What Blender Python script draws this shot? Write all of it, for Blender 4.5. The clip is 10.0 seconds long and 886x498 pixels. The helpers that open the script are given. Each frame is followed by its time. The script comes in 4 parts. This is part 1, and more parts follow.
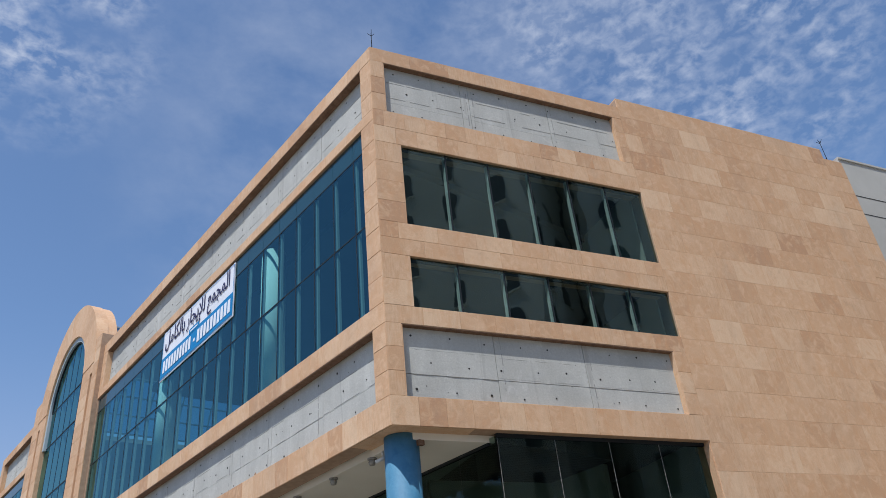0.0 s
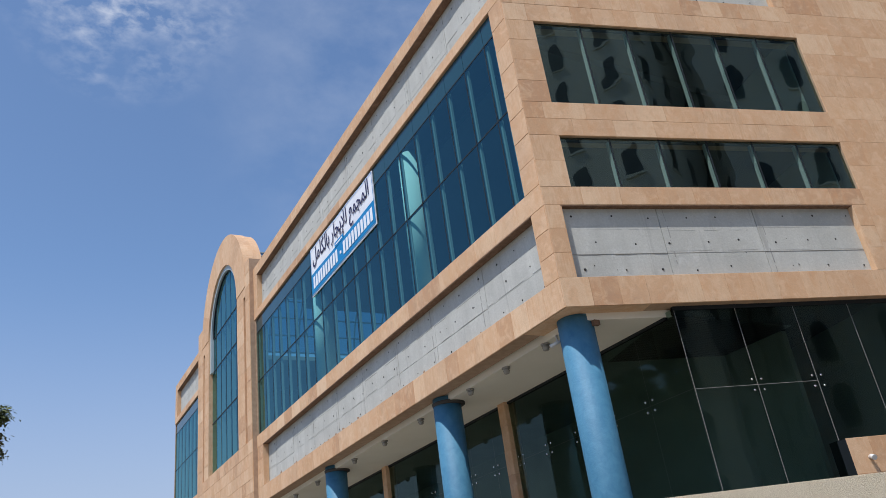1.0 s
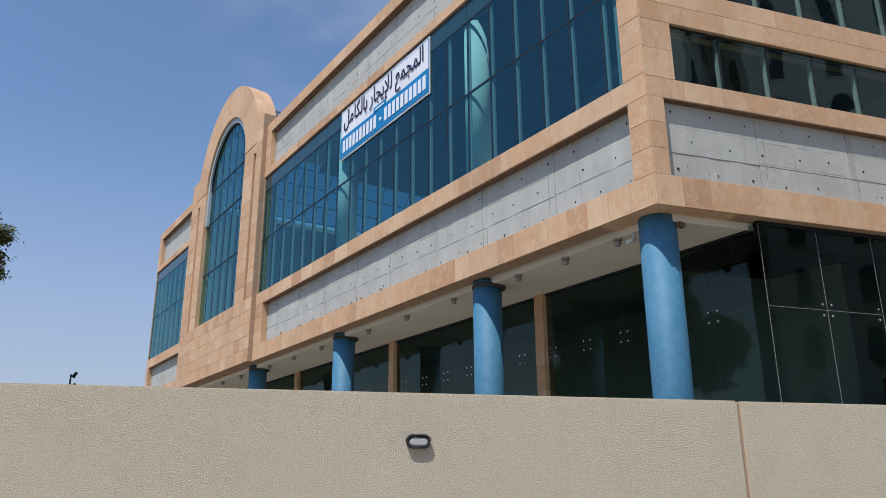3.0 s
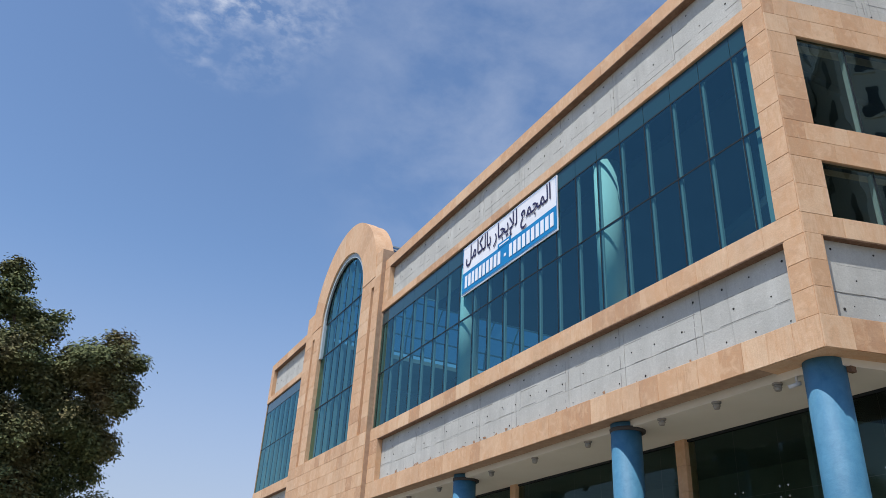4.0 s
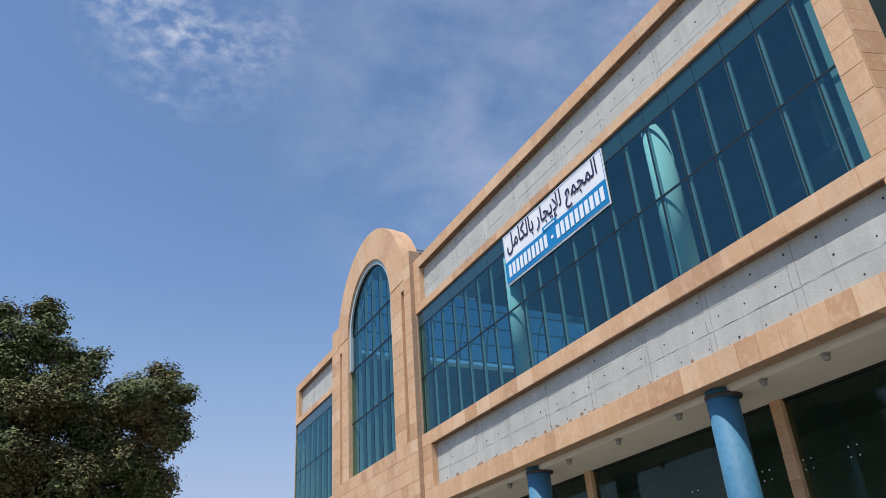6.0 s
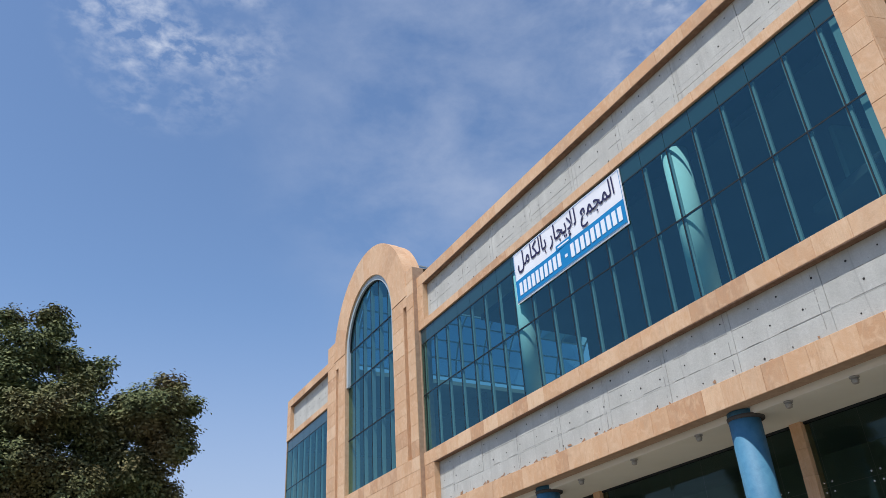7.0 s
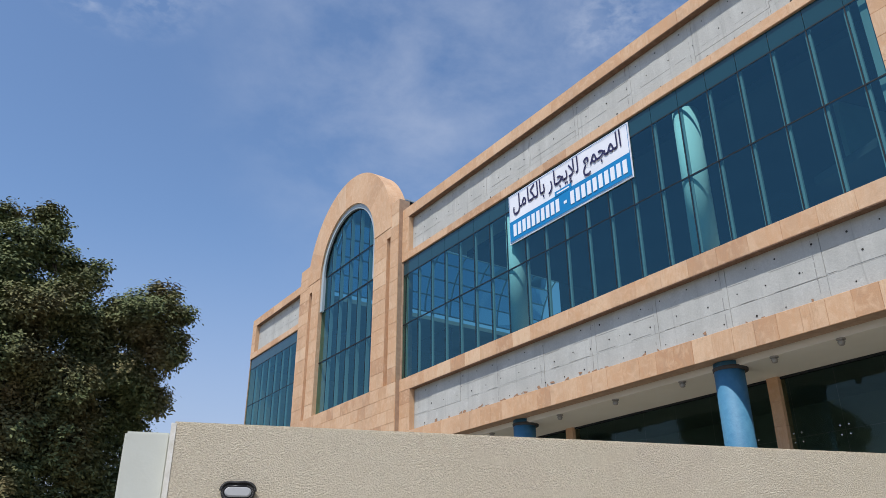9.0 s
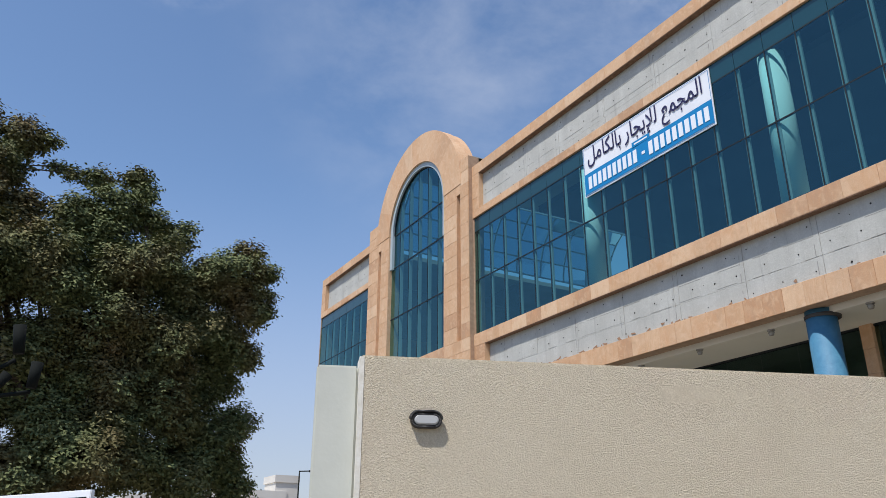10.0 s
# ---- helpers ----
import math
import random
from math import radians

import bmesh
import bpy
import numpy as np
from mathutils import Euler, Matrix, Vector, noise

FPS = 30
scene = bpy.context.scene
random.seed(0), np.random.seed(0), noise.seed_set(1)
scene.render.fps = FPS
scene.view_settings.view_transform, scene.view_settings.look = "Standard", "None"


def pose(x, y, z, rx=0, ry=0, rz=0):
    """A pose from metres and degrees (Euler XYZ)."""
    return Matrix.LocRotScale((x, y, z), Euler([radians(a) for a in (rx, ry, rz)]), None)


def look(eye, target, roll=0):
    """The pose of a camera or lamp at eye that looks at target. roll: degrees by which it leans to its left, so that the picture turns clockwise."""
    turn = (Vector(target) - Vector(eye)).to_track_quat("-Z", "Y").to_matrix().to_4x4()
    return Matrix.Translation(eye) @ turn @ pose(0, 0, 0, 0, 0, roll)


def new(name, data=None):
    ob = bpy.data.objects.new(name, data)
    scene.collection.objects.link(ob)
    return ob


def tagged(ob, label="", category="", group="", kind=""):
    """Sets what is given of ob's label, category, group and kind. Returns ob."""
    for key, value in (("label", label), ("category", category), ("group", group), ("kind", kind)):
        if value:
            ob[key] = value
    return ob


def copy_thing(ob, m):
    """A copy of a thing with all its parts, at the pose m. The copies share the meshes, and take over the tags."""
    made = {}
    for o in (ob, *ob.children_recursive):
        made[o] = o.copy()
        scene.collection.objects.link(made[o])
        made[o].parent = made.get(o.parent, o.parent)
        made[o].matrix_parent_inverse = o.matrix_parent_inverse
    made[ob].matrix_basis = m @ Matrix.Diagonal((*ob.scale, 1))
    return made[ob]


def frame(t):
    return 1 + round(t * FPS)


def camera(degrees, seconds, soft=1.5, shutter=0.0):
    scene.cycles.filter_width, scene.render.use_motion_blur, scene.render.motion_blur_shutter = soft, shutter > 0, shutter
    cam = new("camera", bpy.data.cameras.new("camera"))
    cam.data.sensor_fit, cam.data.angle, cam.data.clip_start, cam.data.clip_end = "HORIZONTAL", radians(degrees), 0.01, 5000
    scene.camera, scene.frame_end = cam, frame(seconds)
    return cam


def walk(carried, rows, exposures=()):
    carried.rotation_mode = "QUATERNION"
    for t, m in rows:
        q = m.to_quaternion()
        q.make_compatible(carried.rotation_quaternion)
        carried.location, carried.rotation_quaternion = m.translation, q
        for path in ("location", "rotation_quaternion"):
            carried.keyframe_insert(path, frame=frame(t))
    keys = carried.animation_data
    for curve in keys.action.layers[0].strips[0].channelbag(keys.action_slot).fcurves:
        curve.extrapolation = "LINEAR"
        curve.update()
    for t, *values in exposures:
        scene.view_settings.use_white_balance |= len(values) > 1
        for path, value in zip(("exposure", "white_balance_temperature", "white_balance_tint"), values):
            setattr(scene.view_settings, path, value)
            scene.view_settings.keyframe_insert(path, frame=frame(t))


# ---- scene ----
cam = camera(59.6, 10.0, soft=0.8)
PATH = [
    (0, (0.411, 0.638, 1.522), (1.54, 1.92, 2.562), -6.2),
    (0.5, (0.222, 1.153, 1.518), (1.298, 2.559, 2.448), -5.9),
    (1, (-0.008, 1.608, 1.508), (0.934, 3.15, 2.367), -8.1),
    (1.5, (-0.307, 2.029, 1.532), (0.546, 3.649, 2.336), -6.9),
    (2, (-0.633, 2.458, 1.475), (0.211, 4.101, 2.241), -2.9),
    (2.2, (-0.761, 2.609, 1.489), (0.089, 4.278, 2.191), -3.2),
    (3.3, (-1.548, 3.469, 1.519), (-0.455, 5.033, 2.12), 0.4),
    (3.5, (-1.677, 3.561, 1.537), (-0.728, 5.139, 2.318), 1.8),
    (4, (-2.038, 3.859, 1.618), (-1.257, 5.456, 2.534), 3.2),
    (4.5, (-2.349, 4.28, 1.613), (-1.557, 5.887, 2.502), -1.8),
    (5, (-2.719, 4.643, 1.599), (-1.925, 6.242, 2.5), -0.1),
    (5.2, (-2.841, 4.797, 1.597), (-2.047, 6.393, 2.504), -0.0),
    (6.3, (-3.559, 5.588, 1.549), (-2.725, 7.147, 2.485), -5.1),
    (6.5, (-3.726, 5.734, 1.546), (-2.848, 7.259, 2.496), -1.0),
    (7, (-4.164, 5.874, 1.582), (-3.297, 7.393, 2.553), -3.7),
    (7.5, (-4.583, 5.936, 1.528), (-3.638, 7.483, 2.374), -4.1),
    (8, (-4.924, 6.171, 1.492), (-3.980, 7.712, 2.348), -4.3),
    (8.5, (-5.298, 6.165, 1.393), (-4.242, 7.654, 2.211), -0.4),
    (9, (-5.597, 6.331, 1.35), (-4.582, 7.845, 2.173), -0.2),
    (9.5, (-5.895, 6.45, 1.28), (-4.976, 8.036, 2.08), 0.7),
    (10, (-6.261, 6.645, 1.173), (-5.338, 8.263, 1.9), 0.1),
]
walk(cam, [(t, look(eye, target, roll)) for t, eye, target, roll in PATH],
     [(0.0, -0.10, 6200, 10), (1.0, -0.05, 6300, 10), (1.5, -0.02, 6400, 10), (2.0, -0.06, 6450, 10), (3.5, -0.16, 6250, 10), (4.0, 0.0, 6350, 10), (5.0, 0.0, 6400, 10),
      (6.5, -0.04, 6380, 10), (7.0, 0.03, 6380, 10), (7.6, -0.05, 6380, 10), (9.0, -0.02, 6350, 10), (10.0, 0.0, 6400, 10)])

# ---------------------------------------------------------------- world, sun, exposure
SUN = Vector((-0.488, -0.228, 1.02)).normalized()
world = bpy.data.worlds.new("sky")
scene.world = world
world.use_nodes = True
wn, wl = world.node_tree.nodes, world.node_tree.links
wn.clear()
sky = wn.new("ShaderNodeTexSky")
sky.sky_type, sky.sun_disc = "NISHITA", False
sky.sun_elevation = math.asin(SUN.z)
sky.sun_rotation = math.atan2(SUN.x, SUN.y) % (2 * math.pi)
sky.altitude, sky.air_density, sky.dust_density, sky.ozone_density = 0.0, 1.0, 0.5, 3.2
coord = wn.new("ShaderNodeTexCoord")
flat = wn.new("ShaderNodeVectorMath")      # stretch the sky dome so that clouds lie in a high sheet
flat.operation = "MULTIPLY"
flat.inputs[1].default_value = (1.0, 1.0, 1.7)
wl.new(coord.outputs["Generated"], flat.inputs[0])


def sky_noise(scale, detail, rough, low, high, distort=0.0):
    n = wn.new("ShaderNodeTexNoise")
    n.inputs["Scale"].default_value, n.inputs["Detail"].default_value = scale, detail
    n.inputs["Roughness"].default_value, n.inputs["Distortion"].default_value = rough, distort
    wl.new(flat.outputs[0], n.inputs["Vector"])
    r = wn.new("ShaderNodeMapRange")
    r.inputs["From Min"].default_value, r.inputs["From Max"].default_value = low, high
    wl.new(n.outputs["Fac"], r.inputs["Value"])
    return r.outputs["Result"]


def sky_math(op, a, b):
    m = wn.new("ShaderNodeMath")
    m.operation = op
    for k, v in enumerate((a, b)):
        if isinstance(v, (int, float)):
            m.inputs[k].default_value = v
        else:
            wl.new(v, m.inputs[k])
    return m.outputs[0]


def sky_toward(x, y, z, low, high):
    """How far a direction lies towards the given one: 0 to 1, softly."""
    d = wn.new("ShaderNodeVectorMath")
    d.operation = "DOT_PRODUCT"
    d.inputs[1].default_value = Vector((x, y, z)).normalized()
    wl.new(coord.outputs["Generated"], d.inputs[0])
    r = wn.new("ShaderNodeMapRange")
    r.interpolation_type = "SMOOTHSTEP"
    r.inputs["From Min"].default_value, r.inputs["From Max"].default_value = low, high
    wl.new(d.outputs["Value"], r.inputs["Value"])
    return r.outputs["Result"]


puffs = sky_math("MULTIPLY", sky_noise(46.0, 5.0, 0.55, 0.40, 0.74, 0.2), sky_noise(9.0, 3.0, 0.5, 0.30, 0.62))
fleece = sky_math("MULTIPLY", puffs, sky_toward(0.70, 0.32, 0.70, 0.95, 0.995))
left = sky_math("MULTIPLY", puffs, sky_toward(0.07, 0.71, 0.70, 0.988, 0.9993))
veil = sky_math("MULTIPLY", sky_noise(6.0, 8.0, 0.60, 0.40, 0.92, 0.15), sky_toward(0.5, 0.58, 0.62, 0.90, 0.99))
cover = sky_math("MINIMUM", sky_math("ADD", sky_math("ADD", sky_math("MULTIPLY", fleece, 0.62), sky_math("MULTIPLY", left, 0.8)), sky_math("MULTIPLY", veil, 0.48)), 0.8)
cloud = wn.new("ShaderNodeMix")
cloud.data_type = "RGBA"
cloud.inputs["B"].default_value = (4.2, 4.4, 5.0, 1)
wl.new(cover, cloud.inputs["Factor"])
wl.new(sky.outputs["Color"], cloud.inputs["A"])
haze = wn.new("ShaderNodeMix")              # pale dust haze low over the horizon
haze.data_type = "RGBA"
haze.inputs["B"].default_value = (2.85, 2.82, 3.38, 1)
low = sky_toward(0, 0, -1, -0.45, -0.02)
wl.new(sky_math("MULTIPLY", low, 0.70), haze.inputs["Factor"])
wl.new(cloud.outputs["Result"], haze.inputs["A"])
tone = wn.new("ShaderNodeMix")              # slight cast of the dusty air
tone.data_type, tone.blend_type = "RGBA", "MULTIPLY"
tone.inputs["Factor"].default_value = 1.0
tone.inputs["B"].default_value = (0.98, 1.0, 1.015, 1)
wl.new(haze.outputs["Result"], tone.inputs["A"])
back = wn.new("ShaderNodeBackground")
back.inputs["Strength"].default_value = 0.163
wl.new(tone.outputs["Result"], back.inputs["Color"])
wl.new(back.outputs["Background"], wn.new("ShaderNodeOutputWorld").inputs["Surface"])

sun = new("sun", bpy.data.lights.new("sun", "SUN"))
sun.data.energy, sun.data.angle, sun.data.color = 4.25, radians(0.55), (1.0, 0.955, 0.90)
sun.matrix_world = look(SUN * 60, (0, 0, 0))
scene.view_settings.exposure = 0.0


# ---------------------------------------------------------------- materials
class Mat:
    """A node material with a Principled shader and short ways to wire it."""

    def __init__(self, name, rough=0.7, metal=0.0, color=(0.5, 0.5, 0.5)):
        self.m = bpy.data.materials.new(name)
        self.m.use_nodes = True
        self.n, self.l = self.m.node_tree.nodes, self.m.node_tree.links
        self.p = self.n["Principled BSDF"]
        self.p.inputs["Roughness"].default_value = rough
        self.p.inputs["Metallic"].default_value = metal
        self.p.inputs["Base Color"].default_value = (*color, 1)
        self.tc = self.n.new("ShaderNodeTexCoord")
        self.vec = self.tc.outputs["Object"]

    def world_space(self):
        g = self.n.new("ShaderNodeNewGeometry")
        self.vec = g.outputs["Position"]
        return self

    def shifted(self, scale=(1, 1, 1)):
        """Each object takes its own stretch of the pattern."""
        info = self.n.new("ShaderNodeObjectInfo")
        mul = self.n.new("ShaderNodeMath")
        mul.operation = "MULTIPLY"
        mul.inputs[1].default_value = 83.0
        self.l.new(info.outputs["Random"], mul.inputs[0])
        add = self.n.new("ShaderNodeVectorMath")
        add.operation = "ADD"
        self.l.new(self.vec, add.inputs[0])
        self.l.new(mul.outputs[0], add.inputs[1])
        sc = self.n.new("ShaderNodeVectorMath")
        sc.operation = "MULTIPLY"
        sc.inputs[1].default_value = scale
        self.l.new(add.outputs[0], sc.inputs[0])
        self.vec = sc.outputs[0]
        self.random = info.outputs["Random"]
        return self

    def noise(self, scale, detail=4, rough=0.55, low=0.3, high=0.7, distort=0.0, stretch=None):
        v = self.vec
        if stretch:
            s = self.n.new("ShaderNodeVectorMath")
            s.operation = "MULTIPLY"
            s.inputs[1].default_value = stretch
            self.l.new(v, s.inputs[0])
            v = s.outputs[0]
        t = self.n.new("ShaderNodeTexNoise")
        t.inputs["Scale"].default_value, t.inputs["Detail"].default_value = scale, detail
        t.inputs["Roughness"].default_value, t.inputs["Distortion"].default_value = rough, distort
        self.l.new(v, t.inputs["Vector"])
        r = self.n.new("ShaderNodeMapRange")
        r.inputs["From Min"].default_value, r.inputs["From Max"].default_value = low, high
        self.l.new(t.outputs["Fac"], r.inputs["Value"])
        return r.outputs["Result"]

    def mix(self, fac, a, b, kind="MIX"):
        m = self.n.new("ShaderNodeMix")
        m.data_type, m.blend_type = "RGBA", kind
        for key, v in (("Factor", fac), ("A", a), ("B", b)):
            if isinstance(v, (int, float)):
                m.inputs[key].default_value = v
            elif isinstance(v, tuple):
                m.inputs[key].default_value = (*v, 1)
            else:
                self.l.new(v, m.inputs[key])
        return m.outputs["Result"]

    def scaled(self, value, k):
        m = self.n.new("ShaderNodeMath")
        m.operation = "MULTIPLY"
        m.inputs[1].default_value = k
        self.l.new(value, m.inputs[0])
        return m.outputs[0]

    def color(self, socket):
        self.l.new(socket, self.p.inputs["Base Color"])
        return self

    def bump(self, height, strength=0.3, distance=0.01):
        b = self.n.new("ShaderNodeBump")
        b.inputs["Strength"].default_value, b.inputs["Distance"].default_value = strength, distance
        self.l.new(height, b.inputs["Height"])
        self.l.new(b.outputs["Normal"], self.p.inputs["Normal"])
        return self


def sandstone(name, dark, light, warm, pale):
    s = Mat(name, 0.84)
    g = s.n.new("ShaderNodeNewGeometry").outputs["Position"]
    s.shifted()
    tint = s.mix(s.random, dark, light)
    odd = s.n.new("ShaderNodeMapRange")          # a few slabs stand out, darker or paler
    odd.inputs["From Min"].default_value, odd.inputs["From Max"].default_value = 0.84, 0.93
    s.l.new(s.random, odd.inputs["Value"])
    tint = s.mix(s.scaled(odd.outputs["Result"], 0.7), tint, pale)
    deep = s.n.new("ShaderNodeMapRange")
    deep.inputs["From Min"].default_value, deep.inputs["From Max"].default_value = 0.10, 0.03
    s.l.new(s.random, deep.inputs["Value"])
    tint = s.mix(s.scaled(deep.outputs["Result"], 0.6), tint, (0.50, 0.285, 0.16))
    veins = s.noise(2.4, 6, 0.62, 0.44, 0.66, 2.2, (1.0, 1.0, 0.45))
    c = s.mix(s.scaled(veins, 0.55), tint, warm)
    blot = s.noise(1.3, 4, 0.55, 0.52, 0.72, 0.8)
    c = s.mix(s.scaled(blot, 0.55), c, pale)
    scratch = s.noise(9, 3, 0.6, 0.60, 0.72, 0.5, (2.2, 2.2, 0.35))
    c = s.mix(s.scaled(scratch, 0.30), c, (0.77, 0.59, 0.40))
    ridge = s.noise(34, 3, 0.55, 0.35, 0.68, 0.3, (1.0, 1.0, 0.12))
    dull = s.noise(3.2, 5, 0.65, 0.56, 0.74, 1.2)
    c = s.mix(s.scaled(dull, 0.45), c, (0.49, 0.295, 0.175))
    grain = s.noise(55, 3, 0.65, 0.3, 0.7)
    c = s.mix(s.scaled(grain, 0.22), c, (0.34, 0.21, 0.13))
    comb = s.n.new("ShaderNodeMapRange")         # only some slabs are combed
    comb.inputs["From Min"].default_value, comb.inputs["From Max"].default_value = 0.62, 0.70
    pick = s.n.new("ShaderNodeMath")
    pick.operation = "FRACT"
    s.l.new(s.scaled(s.random, 7.3), pick.inputs[0])
    s.l.new(pick.outputs[0], comb.inputs["Value"])
    furrow = s.n.new("ShaderNodeMath")
    furrow.operation = "MULTIPLY"
    s.l.new(ridge, furrow.inputs[0])
    s.l.new(comb.outputs["Result"], furrow.inputs[1])
    ridge = furrow.outputs[0]
    c = s.mix(s.scaled(ridge, 0.32), c, (0.80, 0.60, 0.40))
    cloudy = s.noise(4.6, 5, 0.6, 0.50, 0.68, 1.0)
    c = s.mix(s.scaled(cloudy, 0.40), c, (0.79, 0.56, 0.36))
    relief = s.mix(0.45, s.noise(24, 6, 0.7), ridge)
    s.vec = g
    stain = s.noise(0.8, 6, 0.6, 0.50, 0.80, 0.4, (1, 1, 0.4))
    c = s.mix(s.scaled(stain, 0.38), c, (0.40, 0.27, 0.185))
    s.color(c).bump(relief, 0.5, 0.008)
    return s.m


STONE = sandstone("sandstone", (0.60, 0.357, 0.196), (0.72, 0.458, 0.268), (0.655, 0.352, 0.172), (0.78, 0.545, 0.345))
STONE_JOINT = Mat("stone_bedding", 0.95)
STONE_JOINT.world_space()
STONE_JOINT.color(STONE_JOINT.mix(STONE_JOINT.noise(7, 4), (0.36, 0.24, 0.16), (0.46, 0.32, 0.215)))
STONE_JOINT = STONE_JOINT.m

# mortar-crusted slab underside; the lip's shade is put into its dark brown
c = Mat("shade_brown_slab_back", 0.97).world_space()
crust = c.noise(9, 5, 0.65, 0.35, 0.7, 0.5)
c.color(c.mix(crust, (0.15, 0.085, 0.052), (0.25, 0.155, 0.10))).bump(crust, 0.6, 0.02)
RAW_SHADE = c.m

SOOT = Mat("dark_sealant", 0.95, 0, (0.07, 0.065, 0.06)).m
c = Mat("bare_concrete", 0.9).world_space()
streak = c.noise(2.2, 5, 0.6, 0.35, 0.75, 0.3, (1, 1, 0.16))
cloudy = c.noise(1.1, 5, 0.55, 0.3, 0.7)
fine = c.noise(26, 4, 0.6, 0.3, 0.72)
base = c.mix(cloudy, (0.485, 0.485, 0.44), (0.60, 0.60, 0.55))
base = c.mix(c.scaled(streak, 0.5), base, (0.38, 0.375, 0.34))
base = c.mix(c.scaled(fine, 0.28), base, (0.30, 0.29, 0.28))
leak = c.noise(5.5, 4, 0.6, 0.60, 0.76, 0.4, (1, 1, 0.07))
base = c.mix(c.scaled(leak, 0.5), base, (0.27, 0.26, 0.24))
lime = c.noise(3.4, 6, 0.68, 0.58, 0.74, 0.9)
base = c.mix(c.scaled(lime, 0.45), base, (0.68, 0.675, 0.64))
pits = c.noise(70, 2, 0.5, 0.66, 0.74)
base = c.mix(c.scaled(pits, 0.45), base, (0.20, 0.19, 0.18))
c.color(base).bump(c.noise(18, 6, 0.7), 0.4, 0.007)
CONCRETE = c.m
SEAM = Mat("seam_grey", 0.95, 0, (0.32, 0.315, 0.295)).m
SCRAP = Mat("dry_mortar", 0.95, 0, (0.34, 0.20, 0.115)).m
HOLE = Mat("tie_hole_dark", 0.95, 0, (0.035, 0.033, 0.03)).m

c = Mat("grey_render", 0.9).world_space()
c.color(c.mix(c.noise(0.8, 5), (0.44, 0.43, 0.39), (0.52, 0.51, 0.47))).bump(c.noise(40, 4), 0.2, 0.004)
RENDER = c.m

c = Mat("cream_soffit", 0.85).world_space()
c.color(c.mix(c.noise(0.7, 5, 0.55, 0.25, 0.8), (0.77, 0.735, 0.63), (0.86, 0.825, 0.73)))
SOFFIT = c.m

c = Mat("blue_column_paint", 0.62).world_space()
mott = c.noise(5.5, 6, 0.65, 0.3, 0.72, 0.4)
b1 = c.mix(mott, (0.043, 0.170, 0.290), (0.077, 0.236, 0.365))
b1 = c.mix(c.scaled(c.noise(1.1, 4, 0.6, 0.5, 0.8, 0, (1, 1, 0.3)), 0.5), b1, (0.13, 0.255, 0.325))
c.color(b1).bump(c.noise(22, 5, 0.6), 0.35, 0.006)
BLUE = c.m


def glass(name, tint, gloss_tint, lift, waves=0.25):
    """Solar-control glass: tinted see-through, with a mirror gloss that grows at a slant."""
    m = bpy.data.materials.new(name)
    m.use_nodes = True
    n, l = m.node_tree.nodes, m.node_tree.links
    n.clear()
    see = n.new("ShaderNodeBsdfTransparent")
    see.inputs["Color"].default_value = (*tint, 1)
    shine = n.new("ShaderNodeBsdfGlossy")
    shine.inputs["Color"].default_value = (*gloss_tint, 1)
    shine.inputs["Roughness"].default_value = 0.012
    tc = n.new("ShaderNodeTexCoord")
    wave = n.new("ShaderNodeTexNoise")
    wave.inputs["Scale"].default_value, wave.inputs["Detail"].default_value = 0.9, 1.5
    l.new(tc.outputs["Object"], wave.inputs["Vector"])
    bump = n.new("ShaderNodeBump")
    bump.inputs["Strength"].default_value, bump.inputs["Distance"].default_value = waves, 0.02
    l.new(wave.outputs["Fac"], bump.inputs["Height"])
    l.new(bump.outputs["Normal"], shine.inputs["Normal"])
    fr = n.new("ShaderNodeFresnel")
    fr.inputs["IOR"].default_value = 1.5
    add = n.new("ShaderNodeMath")
    add.operation = "MULTIPLY_ADD"
    add.inputs[1].default_value, add.inputs[2].default_value = 0.9, lift
    add.use_clamp = True
    l.new(fr.outputs["Fac"], add.inputs[0])
    mix = n.new("ShaderNodeMixShader")
    l.new(add.outputs[0], mix.inputs["Fac"])
    l.new(see.outputs[0], mix.inputs[1])
    l.new(shine.outputs[0], mix.inputs[2])
    l.new(mix.outputs[0], n.new("ShaderNodeOutputMaterial").inputs["Surface"])
    return m


BLUE_GLASS = glass("blue_solar_glass", (0.235, 0.53, 0.545), (0.385, 0.79, 0.875), 0.088)
VAULT_GLASS = glass("dusty_vault_glass", (0.27, 0.43, 0.56), (0.5, 0.7, 0.9), 0.10)
GREEN_GLASS = glass("green_solar_glass", (0.52, 0.74, 0.69), (0.72, 0.97, 0.94), 0.08, 0.3)
SHOP_GLASS = glass("dark_shop_glass", (0.50, 0.63, 0.57), (0.48, 0.62, 0.58), 0.012)
SPANDREL = Mat("blue_spandrel_glass", 0.08, 0, (0.013, 0.060, 0.078))
SPANDREL.p.inputs["IOR"].default_value = 1.6
SPANDREL = SPANDREL.m

ALU = Mat("pale_aluminium", 0.5, 0.0, (0.40, 0.44, 0.45)).m
GASKET = Mat("dark_gasket", 0.7, 0.0, (0.004, 0.008, 0.012)).m
LINING = Mat("pale_blue_grey_paint", 0.5, 0.0, (0.40, 0.47, 0.50)).m
STEEL = Mat("polished_steel", 0.25, 1.0, (0.72, 0.72, 0.70)).m
BLACK = Mat("black_plastic", 0.42, 0.0, (0.022, 0.020, 0.020)).m
GREYPLASTIC = Mat("weathered_grey_plastic", 0.6, 0.0, (0.34, 0.32, 0.28)).m
WHITEPLASTIC = Mat("white_plastic", 0.4, 0.0, (0.72, 0.71, 0.68)).m
LENS = Mat("ribbed_lamp_glass", 0.3, 0.0, (0.50, 0.50, 0.49)).m
